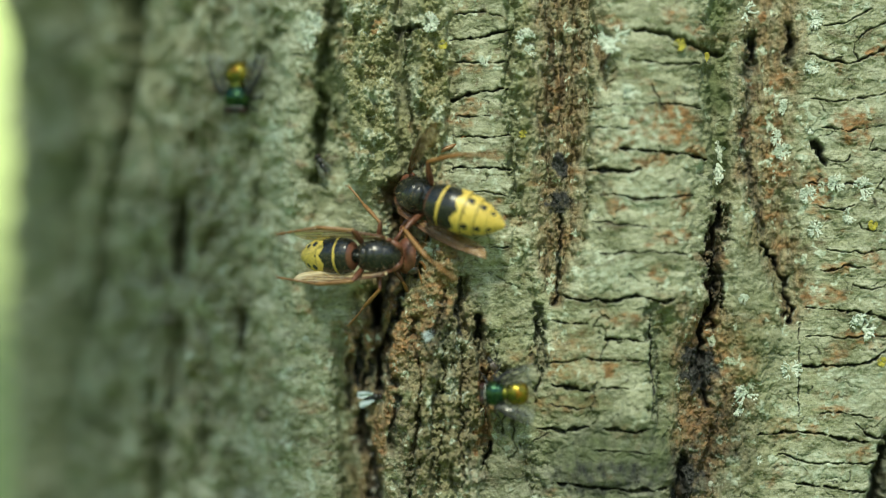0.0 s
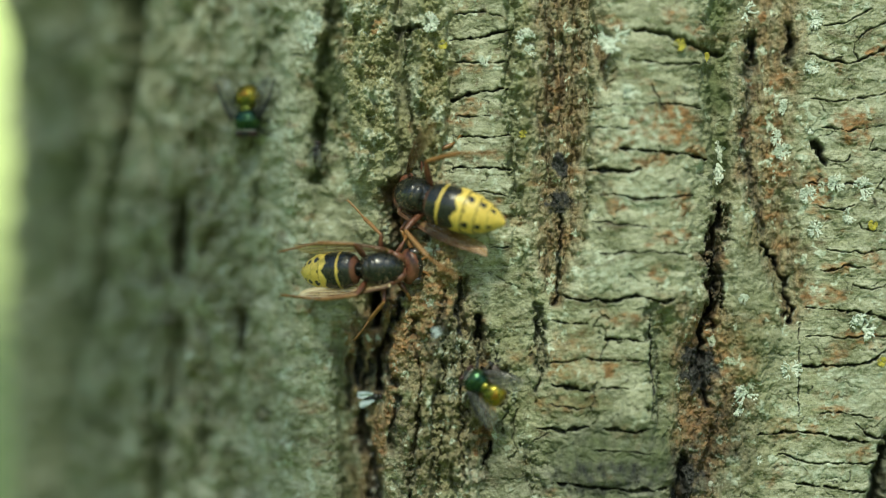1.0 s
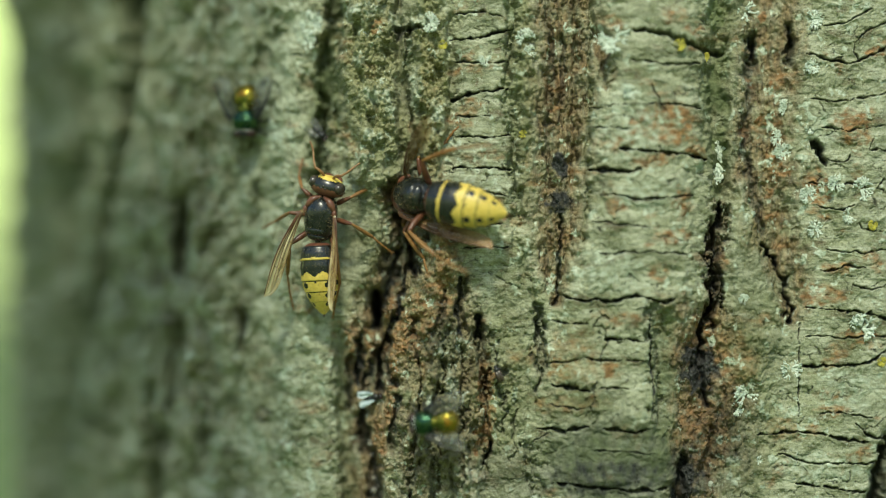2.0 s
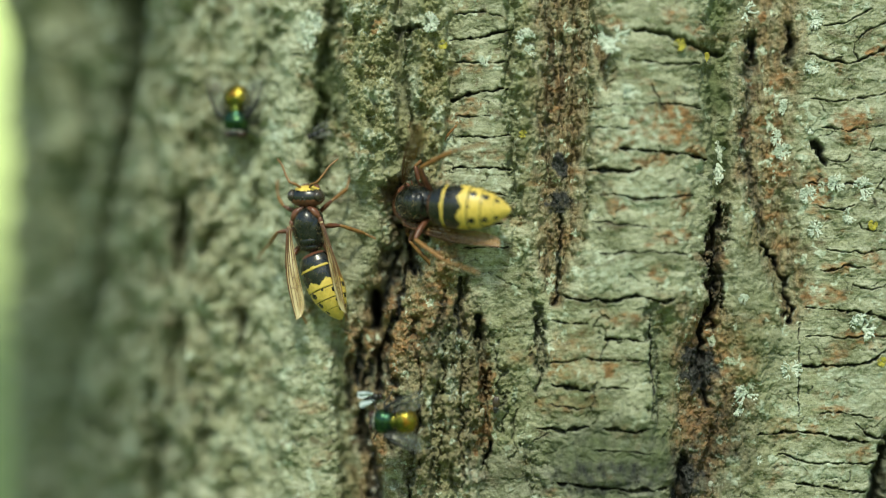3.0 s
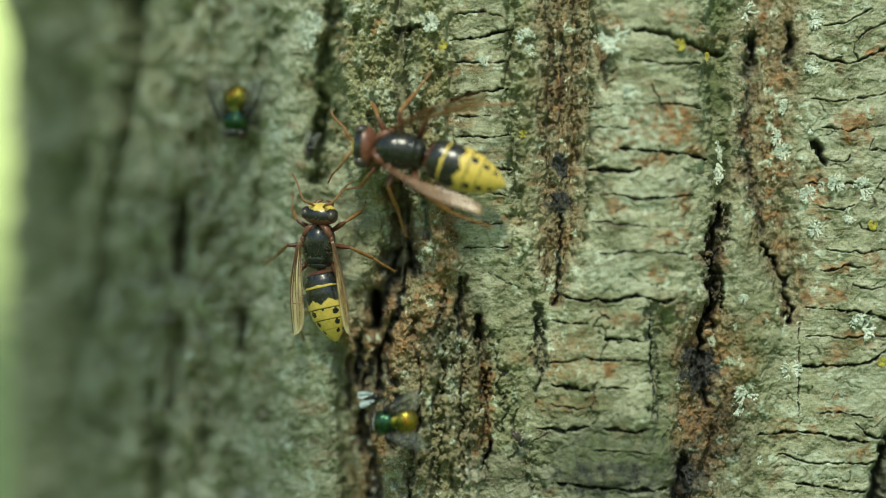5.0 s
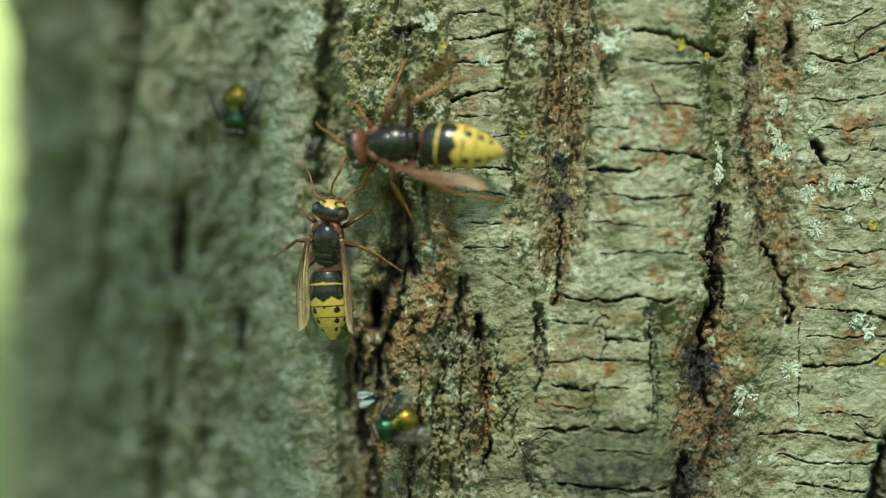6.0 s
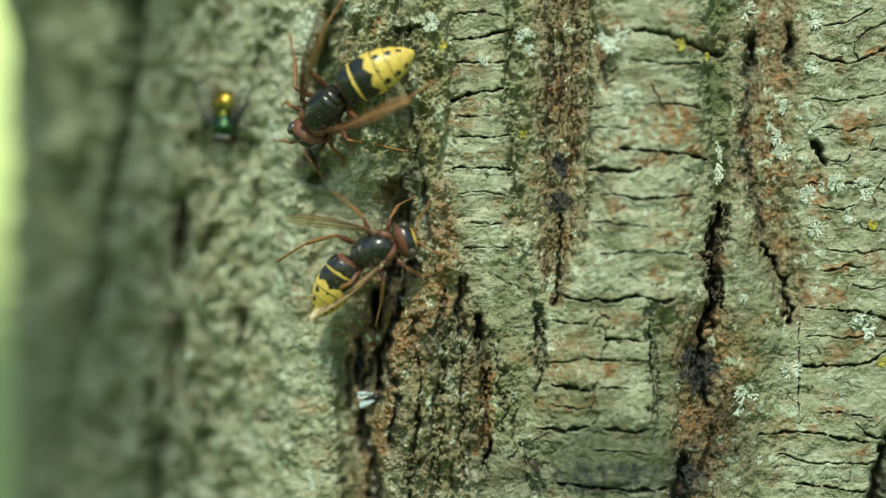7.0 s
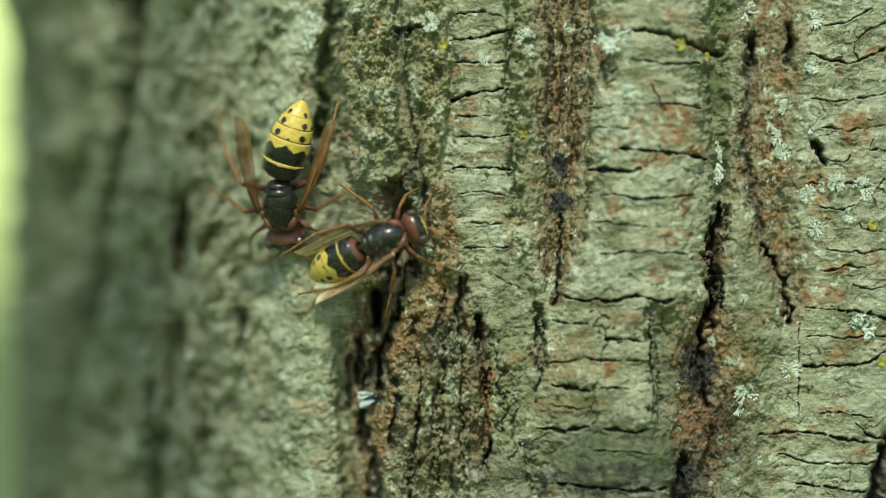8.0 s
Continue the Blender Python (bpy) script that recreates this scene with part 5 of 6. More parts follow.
def wing(name, thing, root, length, width, side, mats, pleats=2.5, lift=5, taper=0.6):
    """A wing pivoting at its root, pointing back, with a stiff front edge and a thin rippled blade."""
    nx, ny = 26, 9
    bm = bmesh.new()
    def spot(u, v):
        w = width * (0.16 + 0.84 * math.sin(math.pi * min(1, u * 0.62 + 0.05)) ** 1.2) * math.sqrt(max(0.0, 1 - max(0, (u - 0.72) / 0.28) ** 2.6))
        bow = 0.06 * length * math.sin(math.pi * u)
        y = side * (bow - v * w + 0.25 * width)
        z = 0.24 * math.sin(v * pleats * 2 * math.pi) * (1 - 0.5 * u) + 0.5 * width * 0.3 * v * (1 - v) + 0.05 * math.sin(9 * u + 4 * v)
        return Vector((-length * u, y, z - 0.5 * u * u))
    grid = [[spot(i / nx, j / ny) for j in range(ny + 1)] for i in range(nx + 1)]
    for off in (0.02, -0.02):
        vs = [[bm.verts.new(p + Vector((0, 0, off))) for p in row] for row in grid]
        for i in range(nx):
            for j in range(ny):
                q = (vs[i][j], vs[i + 1][j], vs[i + 1][j + 1], vs[i][j + 1])
                bm.faces.new(q if off > 0 else q[::-1])
    ob = part(name, bm, mats[0], thing)
    ob.location = Vector(root) * MM
    thick = width * 0.045
    for v0, v1, u1, r in ((0.0, 0.0, 0.97, 1.6), (0.16, 0.12, 0.9, 1.0), (0.34, 0.42, 0.86, 0.8), (0.55, 0.62, 0.8, 0.8), (0.8, 0.9, 0.7, 0.7)):
        bm = bmesh.new()
        line = [spot(0.02 + (u1 - 0.02) * k / 14, v0 + (v1 - v0) * k / 14) + Vector((0, 0, 0.05)) for k in range(15)]
        tube(bm, line, [thick * r * (1.1 - 0.75 * k / 14) for k in range(15)], 5)
        part("vein", bm, mats[1], ob)
    for u, va, vb in ((0.42, 0.14, 0.38), (0.55, 0.38, 0.58), (0.66, 0.13, 0.4), (0.36, 0.58, 0.83)):
        bm = bmesh.new()
        tube(bm, [spot(u, va + (vb - va) * k / 4) + Vector((0, 0, 0.05)) for k in range(5)], [thick * 0.6] * 5, 5)
        part("cross_vein", bm, mats[1], ob)
    return ob


def hairs(bm, seed, number, centre, size, length, lower=-0.2):
    r = random.Random(seed)
    for _ in range(number):
        d = Vector((r.gauss(0, 1), r.gauss(0, 1), r.gauss(0, 1))).normalized()
        if d.z < lower:
            continue
        p = Vector(centre) + Vector((d.x * size[0], d.y * size[1], d.z * size[2]))
        q = p + (d + 0.5 * Vector((r.gauss(0, 1), r.gauss(0, 1), r.gauss(0, 1)))).normalized() * length * r.uniform(0.5, 1.2)
        s = (q - p).cross(Vector((0.3, 0.7, 0.5))).normalized() * 0.034
        bm.faces.new([bm.verts.new(v) for v in (p - s, p + s, q)])
    return bm


def abdomen_half(x):
    """Half width of the hornet's abdomen at x behind the waist."""
    return float(np.interp(-x, [0, 0.35, 1.0, 2.0, 4.4, 7.4, 9.4, 11.1, 12.3, 13.1], [0.5, 1.9, 2.75, 3.15, 3.5, 3.4, 2.85, 2.0, 1.1, 0.25]))


def tergite_paint(k):
    def paint(f, a):
        b = abs(a)
        if k == 0:
            return 2 if f < 0.2 else 1 if f < 0.88 - 0.04 * math.cos(2 * a) else 0
        if k == 1:
            return 1 if f < 0.72 + 0.09 * math.cos(7 * a) - 0.06 * b else 0
        if k == 5:
            return 0
        if f < 0.20 and b < 2.2:
            return 1
        dot = 0.62 + 0.04 * k
        if ((b - dot) / 0.20) ** 2 + ((f - 0.47) / 0.22) ** 2 < 1 or abs(b - dot) < 0.07 and f < 0.35:
            return 1
        if b < 0.16 * (1 - f / 0.4) and k < 3:
            return 1
        if abs(b - 1.5) < 0.16 and f < 0.5:
            return 1
        return 0
    return paint


def build_hornet(label, group, wing_mat):
    thing = tagged(new("hornet"), label, "hornet", group)
    # middle body
    bm = loft(bmesh.new(), [(-4.1, 0.8, 0.7, -0.6), (-3.6, 1.9, 1.7, -0.4), (-2.6, 2.5, 2.3, -0.1), (-1.2, 2.85, 2.65, 0.1), (0.6, 2.95, 2.75, 0.15),
                            (2.2, 2.75, 2.5, 0.05), (3.4, 2.2, 2.0, -0.2), (4.2, 1.4, 1.3, -0.5), (4.5, 0.9, 0.9, -0.6)], 36)
    part("thorax", bm, BLACK, thing, "glossy black domed thorax")
    bm = bmesh.new()
    egg(bm, (0.9, 0, 1.35), (2.75, 2.15, 1.65), 28)
    part("back_shield", bm, BLACK, thing)
    bm = bmesh.new()
    egg(bm, (-2.2, 0, 1.35), (1.0, 1.9, 1.15), 22)
    part("scutellum", bm, BLACK, thing)
    bm = bmesh.new()
    egg(bm, (-3.3, 0, 0.75), (0.75, 1.75, 1.1), 20)
    part("hind_shield", bm, BLACK, thing)
    bm = bmesh.new()
    for sgn in (-1, 1):
        tube(bm, curved([(3.9, 0.25 * sgn, 1.0), (3.2, 1.5 * sgn, 1.5), (1.7, 2.6 * sgn, 1.25)], 6), [0.3, 0.34, 0.38, 0.42, 0.5, 0.56, 0.62, 0.66, 0.68, 0.66, 0.6, 0.5, 0.35], 12)
    part("collar", bm, PINKISH, thing, "russet collar")
    for sgn in (-1, 1):
        bm = bmesh.new()
        egg(bm, (1.2, 2.75 * sgn, 1.35), (0.75, 0.45, 0.45), 14)
        part("wing_cap", bm, PINKISH, thing)
    bm = hairs(bmesh.new(), 3, 520, (0.2, 0, 0.2), (3.9, 2.98, 2.78), 0.8)
    hairs(bm, 4, 140, (-3.0, 0, 0.7), (1.0, 1.9, 1.2), 0.8)
    hairs(bm, 8, 110, (3.2, 0, 0.3), (1.3, 2.3, 1.9), 0.8)
    part("fuzz", bm, FUZZ, thing, "short golden-brown hairs")
    # head
    neck = Vector((4.0, 0, -0.3))
    bm = bmesh.new()
    vs = egg(bm, (1.75, 0, 0.1), (2.15, 3.25, 2.5), 36)
    for v in vs:
        if v.co.x < 1.0:
            v.co.x = 1.0 + (v.co.x - 1.0) * 0.75
    for f in bm.faces:
        c = f.calc_center_median()
        f.material_index = 1 if c.x > 2.95 + 0.12 * abs(c.y) else 2 if c.x < 1.5 or abs(c.y) > 2.3 else 0
    head = part("head", bm, [BLACK, YELLOW, PINKISH], thing, "black and russet head with a yellow face")
    head.location = neck * MM
    for sgn in (-1, 1):
        bm = bmesh.new()
        vs = egg(bm, (2.1, 2.45 * sgn, 0.75), (1.15, 0.95, 1.6), 22)
        part("eye", bm, EYE_DARK, head, "dark kidney-shaped eye")
        bm = bmesh.new()
        tube(bm, curved([(3.4, 0.75 * sgn, 0.9), (4.2, 1.5 * sgn, 1.8), (4.6, 2.6 * sgn, 2.0)], 4), [0.22, 0.24, 0.25, 0.26, 0.27, 0.27, 0.26, 0.25, 0.24], 8)
        line = curved([(4.6, 2.6 * sgn, 2.0), (5.8, 3.5 * sgn, 1.4), (7.4, 4.5 * sgn, 0.4), (8.6, 5.8 * sgn, -0.6)], 5)
        tube(bm, line, [0.25 - 0.006 * i - (0.03 if i % 2 else 0) for i in range(len(line))], 8)
        part("antenna", bm, AMBER_LEG, head, "elbowed amber antenna")
        bm = bmesh.new()
        tube(bm, curved([(2.7, 1.35 * sgn, -1.2), (3.5, 1.3 * sgn, -1.7), (3.9, 0.3 * sgn, -2.1)], 4), [0.5, 0.52, 0.52, 0.5, 0.45, 0.4, 0.32, 0.24, 0.12], 10)
        part("jaw", bm, RUSSET, head)
    bm = bmesh.new()
    for p in ((1.9, 0, 2.58), (1.5, 0.38, 2.54), (1.5, -0.38, 2.54)):
        egg(bm, p, (0.2, 0.2, 0.16), 10)
    part("simple_eyes", bm, EYE_DARK, head)
    # abdomen, pivoting at the waist
    bm = bmesh.new()
    tube(bm, [(0.5, 0, 0), (0.1, 0, 0.05), (-0.5, 0, 0.1)], [0.5, 0.42, 0.6], 10)
    abdomen = part("abdomen", bm, BLACK, thing, "yellow abdomen with black bands and dots")
    abdomen.location = Vector((-4.2, 0, -0.3)) * MM
    cuts = [-0.2, -3.3, -7.0, -9.0, -10.8, -12.1, -13.1]
    for k in range(6):
        rings = []
        n = 22
        for i in range(n + 1):
            f = i / n
            x = cuts[k] + 0.25 * (k > 0) + (cuts[k + 1] - cuts[k] - 0.25 * (k > 0)) * f
            w = abdomen_half(x) * (1.0 - 0.05 * (1 - f) * (k > 0) + 0.012 * f)
            if f > 0.96 and k < 5:
                w *= 0.985
            rings.append((x, w, w * 0.88, -0.018 * x * x * 0.5))
        bm = loft(bmesh.new(), rings, 96, tergite_paint(k))
        for f in bm.faces:
            if len(f.verts) > 4:
                f.material_index = 1
        part("tergite", bm, [YELLOW, BLACK, PINKISH], abdomen)
    bm = bmesh.new()
    tube(bm, [(-12.9, 0, -1.4), (-13.6, 0, -1.75)], [0.16, 0.03], 6)
    part("sting", bm, RUSSET, abdomen)
    bm = bmesh.new()
    r = random.Random(9)
    for _ in range(420):
        x = -r.uniform(0.6, 12.6)
        a = r.uniform(-1.7, 1.7)
        w = abdomen_half(x)
        p = Vector((x, w * math.sin(a), w * 0.88 * math.cos(a) - 0.009 * x * x))
        q = p + Vector((-0.35, 0.3 * math.sin(a), 0.3 * math.cos(a))) * r.uniform(0.6, 1.3)
        bm.faces.new([bm.verts.new(v) for v in (p - Vector((0, 0.02, 0)), p + Vector((0, 0.02, 0)), q)])
    part("bristles", bm, FUZZ, abdomen)
    # wings and legs
    wings = {s: wing(n, thing, (0.9, 2.85 * s, 1.6), 17.0, 2.5, s, (wing_mat, VEIN)) for s, n in ((1, "left_wing"), (-1, "right_wing"))}
    mats = (RUSSET, AMBER_LEG, AMBER_LEG)
    legs = {}
    for s in (1, -1):
        legs["front", s] = leg("front_leg", thing, (2.7, 1.5 * s, -1.7), (4.6, 4.6 * s, -0.6), (6.6, 6.6 * s, -3.6), (9.6, 7.2 * s, -5.6), 0.36, mats)
        legs["middle", s] = leg("middle_leg", thing, (0.3, 1.7 * s, -1.9), (0.9, 5.9 * s, 0.3), (-0.2, 9.4 * s, -3.4), (-1.6, 13.0 * s, -5.4), 0.38, mats)
        legs["hind", s] = leg("hind_leg", thing, (-2.1, 1.6 * s, -1.8), (-4.0, 5.6 * s, 1.4), (-9.0, 8.4 * s, -1.6), (-15.0, 9.8 * s, -4.6), 0.42, mats)
    return thing, head, abdomen, wings, legs


def build_green_fly(label):
    thing = tagged(new("green_fly"), label, "fly", "metallic green flies")
    bm = loft(bmesh.new(), [(1.95, 0.7, 0.7, 0), (1.7, 1.6, 1.4, 0), (1.1, 2.08, 1.8, 0.05), (0.3, 2.22, 1.95, 0.1), (-0.25, 2.18, 1.9, 0.1), (-0.4, 1.98, 1.78, 0.08), (-0.6, 2.0, 1.8, 0.08), (-1.3, 1.65, 1.5, 0.1), (-1.8, 0.9, 0.9, 0.1)], 36)
    part("thorax", bm, GREEN_METAL, thing, "metallic green thorax with a cross groove")
    bm = bmesh.new()
    egg(bm, (-1.7, 0, 0.75), (0.85, 1.15, 0.85), 20)
    part("scutellum", bm, GOLD_METAL, thing)
    bm = bmesh.new()
    egg(bm, (-1.95, 0, 0), (0.5, 1.1, 1.0), 16)
    abdomen = part("abdomen", bm, SOOT, thing, "gold-green metallic abdomen")
    outline = [(-3.75 + 2.05 * math.cos(a), 2.25 * math.sin(a) ** 0.85 + 0.05) for a in np.linspace(0.02, 3.12, 24)]
    for k, (x0, x1) in enumerate(((-1.8, -2.75), (-2.75, -3.8), (-3.8, -4.85), (-4.85, -5.8))):
        rings = []
        for i in range(7):
            x = x0 + (x1 - x0) * i / 6
            w = float(np.interp(-x, [-p for p, _ in outline], [v for _, v in outline])) * (0.988 + 0.012 * math.sin(math.pi * min(1.0, i / 4.5)))
            rings.append((x, w, w * 0.86, -0.02 * (x + 1.7) ** 2))
        bm = loft(bmesh.new(), rings, 36, lambda f, a, k=k: 2 if f > 0.93 and k < 3 and abs(a) > 0.9 else 1 if abs(a) < 0.35 - 0.2 * f and k == 2 else 0)
        part("tergite", bm, [GOLD_METAL, COPPER_METAL, SOOT], abdomen)
    bm = bmesh.new()
    egg(bm, (2.2, 0, -0.1), (0.62, 1.75, 1.45), 24)
    head = part("head", bm, SOOT, thing)
    for s in (-1, 1):
        bm = bmesh.new()
        egg(bm, (2.32, 1.05 * s, 0.0), (0.6, 0.85, 1.4), 20)
        part("eye", bm, EYE_RED, head, "dark red compound eye")
    bm = bmesh.new()
    tube(bm, curved([(1.85, -1.6, 0.5), (1.8, -0.7, 1.35), (1.8, 0.7, 1.35), (1.85, 1.6, 0.5)], 5), [0.07] * 16, 6)
    part("brow", bm, SILVER, head, "silvery rim behind the eyes")
    r = random.Random(5)
    bm = bmesh.new()
    for _ in range(110):
        x, a = r.uniform(-5.6, 1.6), r.uniform(-1.6, 1.6)
        w = 1.95 if x > -1.4 else 1.85 if -4.6 < x < -2.3 else 1.2
        p = Vector((x, w * math.sin(a), 0.9 * w * math.cos(a)))
        tube(bm, [p, p + Vector((-0.6, 0.5 * math.sin(a), 0.6 * math.cos(a)))], [0.045, 0.01], 3)
    part("bristles", bm, SOOT, thing)
    wings = {s: wing(n, thing, (-0.3, 1.7 * s, 0.9), 7.4, 3.0, s, (CLEAR_WING, SOOT), pleats=1.0) for s, n in ((1, "left_wing"), (-1, "right_wing"))}
    for s, o in wings.items():
        o.rotation_euler = (0, radians(4), radians(-24 * s))
    for s in (1, -1):
        leg("front_leg", thing, (1.2, 0.9 * s, -1.2), (2.0, 2.6 * s, -0.8), (2.6, 3.2 * s, -2.4), (3.3, 3.6 * s, -3.4), 0.17, (SOOT,) * 3)
        leg("middle_leg", thing, (0.2, 1.0 * s, -1.3), (0.3, 3.2 * s, -0.5), (-0.3, 4.2 * s, -2.2), (-0.5, 5.2 * s, -3.4), 0.17, (SOOT,) * 3)
        leg("hind_leg", thing, (-0.8, 0.9 * s, -1.2), (-2.2, 2.8 * s, -0.4), (-3.8, 3.4 * s, -2.0), (-5.2, 4.0 * s, -3.4), 0.17, (SOOT,) * 3)
    return thing


def build_small_fly(label, wing_mat, name="small_fly"):
    thing = tagged(new(name), label, "fly")
    bm = bmesh.new()
    egg(bm, (0, 0, 0), (0.75, 0.6, 0.6), 16)
    part("thorax", bm, SOOT, thing)
    bm = loft(bmesh.new(), [(-0.5, 0.3, 0.3, 0), (-0.8, 0.55, 0.5, 0), (-1.4, 0.6, 0.55, -0.05), (-2.0, 0.4, 0.4, -0.1), (-2.3, 0.1, 0.1, -0.15)], 16)
    part("abdomen", bm, SOOT, thing)
    bm = bmesh.new()
    egg(bm, (0.95, 0, 0), (0.38, 0.55, 0.45), 14)
    head = part("head", bm, SOOT, thing)
    for s in (-1, 1):
        bm = bmesh.new()
        egg(bm, (1.05, 0.35 * s, 0.08), (0.28, 0.28, 0.36), 12)
        part("eye", bm, EYE_RED, head)
        w = wing("left_wing" if s > 0 else "right_wing", thing, (-0.2, 0.4 * s, 0.5), 3.3, 1.25, s, (wing_mat, wing_mat), pleats=1.0)
        w.rotation_euler = (0, 0, radians(-14 * s))
        for n, x, reach in (("front_leg", 0.4, 1.0), ("middle_leg", 0.0, 0.0), ("hind_leg", -0.4, -1.2)):
            leg(n, thing, (x, 0.3 * s, -0.4), (x + reach * 0.4, 1.0 * s, -0.1), (x + reach * 0.8, 1.4 * s, -0.8), (x + reach * 1.2, 1.6 * s, -1.2), 0.07, (SOOT,) * 3, 3)
    return thing


def build_small_beetle(label):
    thing = tagged(new("small_beetle"), label, "beetle")
    case = chitin("brown_case", (0.035, 0.024, 0.016), (0.07, 0.048, 0.032), 0.3, coat=0.3)
    for s in (-1, 1):
        bm = bmesh.new()
        egg(bm, (-0.35, 0.2 * s, 0.1), (1.15, 0.48, 0.55), 16)
        part("wing_case", bm, case, thing)
    bm = bmesh.new()
    egg(bm, (0.85, 0, 0.1), (0.5, 0.5, 0.4), 16)
    part("thorax", bm, SOOT, thing)
    bm = bmesh.new()
    egg(bm, (1.4, 0, 0), (0.3, 0.32, 0.28), 12)
    part("head", bm, SOOT, thing)
    for s in (-1, 1):
        for n, x in (("front_leg", 0.8), ("middle_leg", 0.2), ("hind_leg", -0.4)):
            leg(n, thing, (x, 0.3 * s, -0.2), (x, 0.8 * s, 0.0), (x - 0.1, 1.0 * s, -0.4), (x - 0.2, 1.2 * s, -0.7), 0.06, (SOOT,) * 3, 3)
    return thing


def on_bark(x, y, z, heading, tilt, pitch=0.0):
    """A pose at millimetres from the middle of the patch: heading in degrees up from +x, tilt round the stem, pitch nose up."""
    base = Matrix(((1, 0, 0), (0, 0, -1), (0, 1, 0))).to_4x4()
    return Matrix.Translation((x * MM, y * MM, (EYE_Z + z) * MM)) @ pose(0, 0, 0, 0, 0, tilt) @ base @ pose(0, 0, 0, 0, 0, heading) @ pose(0, 0, 0, 0, -pitch, 0)



# ---- lichens and drops of sap on the bark: arc, height and size in millimetres ----
PALE_TUFTS = [(-2.9, 37.1, 2.2), (-5.2, 36.9, 1.2), (-18.5, 37.4, 1.4), (-17.6, 35.0, 1.0), (16.3, 15.6, 2.4), (15.9, 17.9, 1.4), (15.2, 12.6, 1.4), (33.4, 41.0, 1.4), (21.4, 42.5, 1.6), (33.1, 32.6, 1.2), (28.8, 25.2, 1.4), (27.0, 19.9, 1.2), (28.0, 17.4, 1.4), (32.5, 9.7, 1.4), (33.8, 3.6, 1.3), (32.8, 21.5, 0.8), (37.5, 11.7, 1.4)]
MORE_PALE_TUFTS = [(42.6, 10.8, 1.8), (35.3, 11.0, 0.9), (40.1, 6.0, 1.2), (42.6, -14.1, 2.2), (29.3, -21.5, 1.6), (20.9, -26.0, 1.8), (19.3, -28.5, 1.0), (-35.7, 40.1, 1.4), (20.4, -8.9, 0.8), (-58.6, 40.8, 1.9), (-59.8, 37.7, 1.7), (-55.7, 42.7, 1.0), (-66.5, 21.7, 1.7), (-0.2, 27.6, 1.1), (-25.5, 33.5, 0.9), (23.5, -37.6, 0.7)]
YELLOW_TUFTS = [(8.6, 35.9, 0.9), (13.7, 34.2, 0.7), (-18.9, 20.4, 0.6), (44.8, 4.3, 0.8), (46.7, -20.2, 0.8), (-33.3, 36.4, 0.7)]
SAP_DROPS = [(-47.3, -35.4, 0.3), (-47.0, -37.9, 0.27), (-46.7, -41.7, 0.4), (-46.6, -44.0, 0.34), (-47.3, -35.0, 0.4), (-47.0, -37.6, 0.5), (-46.6, -43.9, 0.7), (-47.6, -26.4, 0.3), (-42.3, -21.7, 0.3), (-41.8, -20.2, 0.2)]


LICHEN = chitin("pale_lichen", (0.42, 0.50, 0.40), (0.74, 0.78, 0.68), 0.9, scale=900, relief=0.0002)
YELLOW_LICHEN = chitin("yellow_lichen", (0.38, 0.34, 0.05), (0.62, 0.56, 0.10), 0.9, scale=900, relief=0.0002)


def lobe():
    bm = bmesh.new()
    bmesh.ops.create_icosphere(bm, subdivisions=2, radius=1)
    made = [v.co.copy() for v in bm.verts], [tuple(v.index for v in f.verts) for f in bm.faces]
    bm.free()
    return made


LOBE = lobe()


def build_lichen(name, label, mat, s, z, size, seed):
    """A tuft of forking lobes that curl up off the bark, in a few arms."""
    r = random.Random(seed)
    place, out = bark_point(s, z, -0.1)
    spots, corners = [], []
    for arm in range(r.randint(5, 8)):
        way = r.uniform(0, 2 * math.pi)
        tips = [(size * 0.15 * math.cos(way), size * 0.15 * math.sin(way), way, size * 0.17)]
        for _ in range(4):
            grown = []
            for x, y, a, w in tips:
                for fork in ((-0.5, 0.45) if r.random() < 0.75 else (0.1,)):
                    b = a + fork + r.gauss(0, 0.25)
                    step = size * r.uniform(0.20, 0.34)
                    nx, ny = x + step * math.cos(b), y + step * math.sin(b)
                    rise = 0.10 + 0.32 * r.random() * math.hypot(nx, ny) / size
                    m = Matrix.Translation(((x + nx) / 2, (y + ny) / 2, rise * size)) @ pose(0, 0, 0, r.gauss(0, 25), r.gauss(-14, 20), math.degrees(b)) @ Matrix.Diagonal((step * 0.80, w * r.uniform(0.55, 1.1), 0.06 * size, 1))
                    corners += [tuple(len(spots) + i for i in f) for f in LOBE[1]]
                    spots += [m @ v for v in LOBE[0]]
                    grown.append((nx, ny, b, w * 0.85))
            tips = grown if len(grown) < 10 else r.sample(grown, 10)
    me = bpy.data.meshes.new(name)
    me.from_pydata([(v + 0.07 * size * noise.noise_vector(v * 5 / max(size, 0.5))) * MM for v in spots], [], corners)
    me.polygons.foreach_set("use_smooth", np.ones(len(me.polygons), bool))
    me.materials.append(mat)
    ob = new(name, me)
    turn = out.to_track_quat("Z", "Y").to_matrix().to_4x4()
    ob.matrix_basis = Matrix.Translation(place) @ turn
    return tagged(ob, label, "lichen", "lichens on the bark")


for i, (s, z, size) in enumerate(PALE_TUFTS + MORE_PALE_TUFTS):
    build_lichen("lichen", "pale grey-green leafy lichen tuft growing on bark", LICHEN, s, z, size, i)
for i, (s, z, size) in enumerate(YELLOW_TUFTS):
    build_lichen("yellow_lichen", "small mustard-yellow lichen crust on bark", YELLOW_LICHEN, s, z, size, 60 + i)


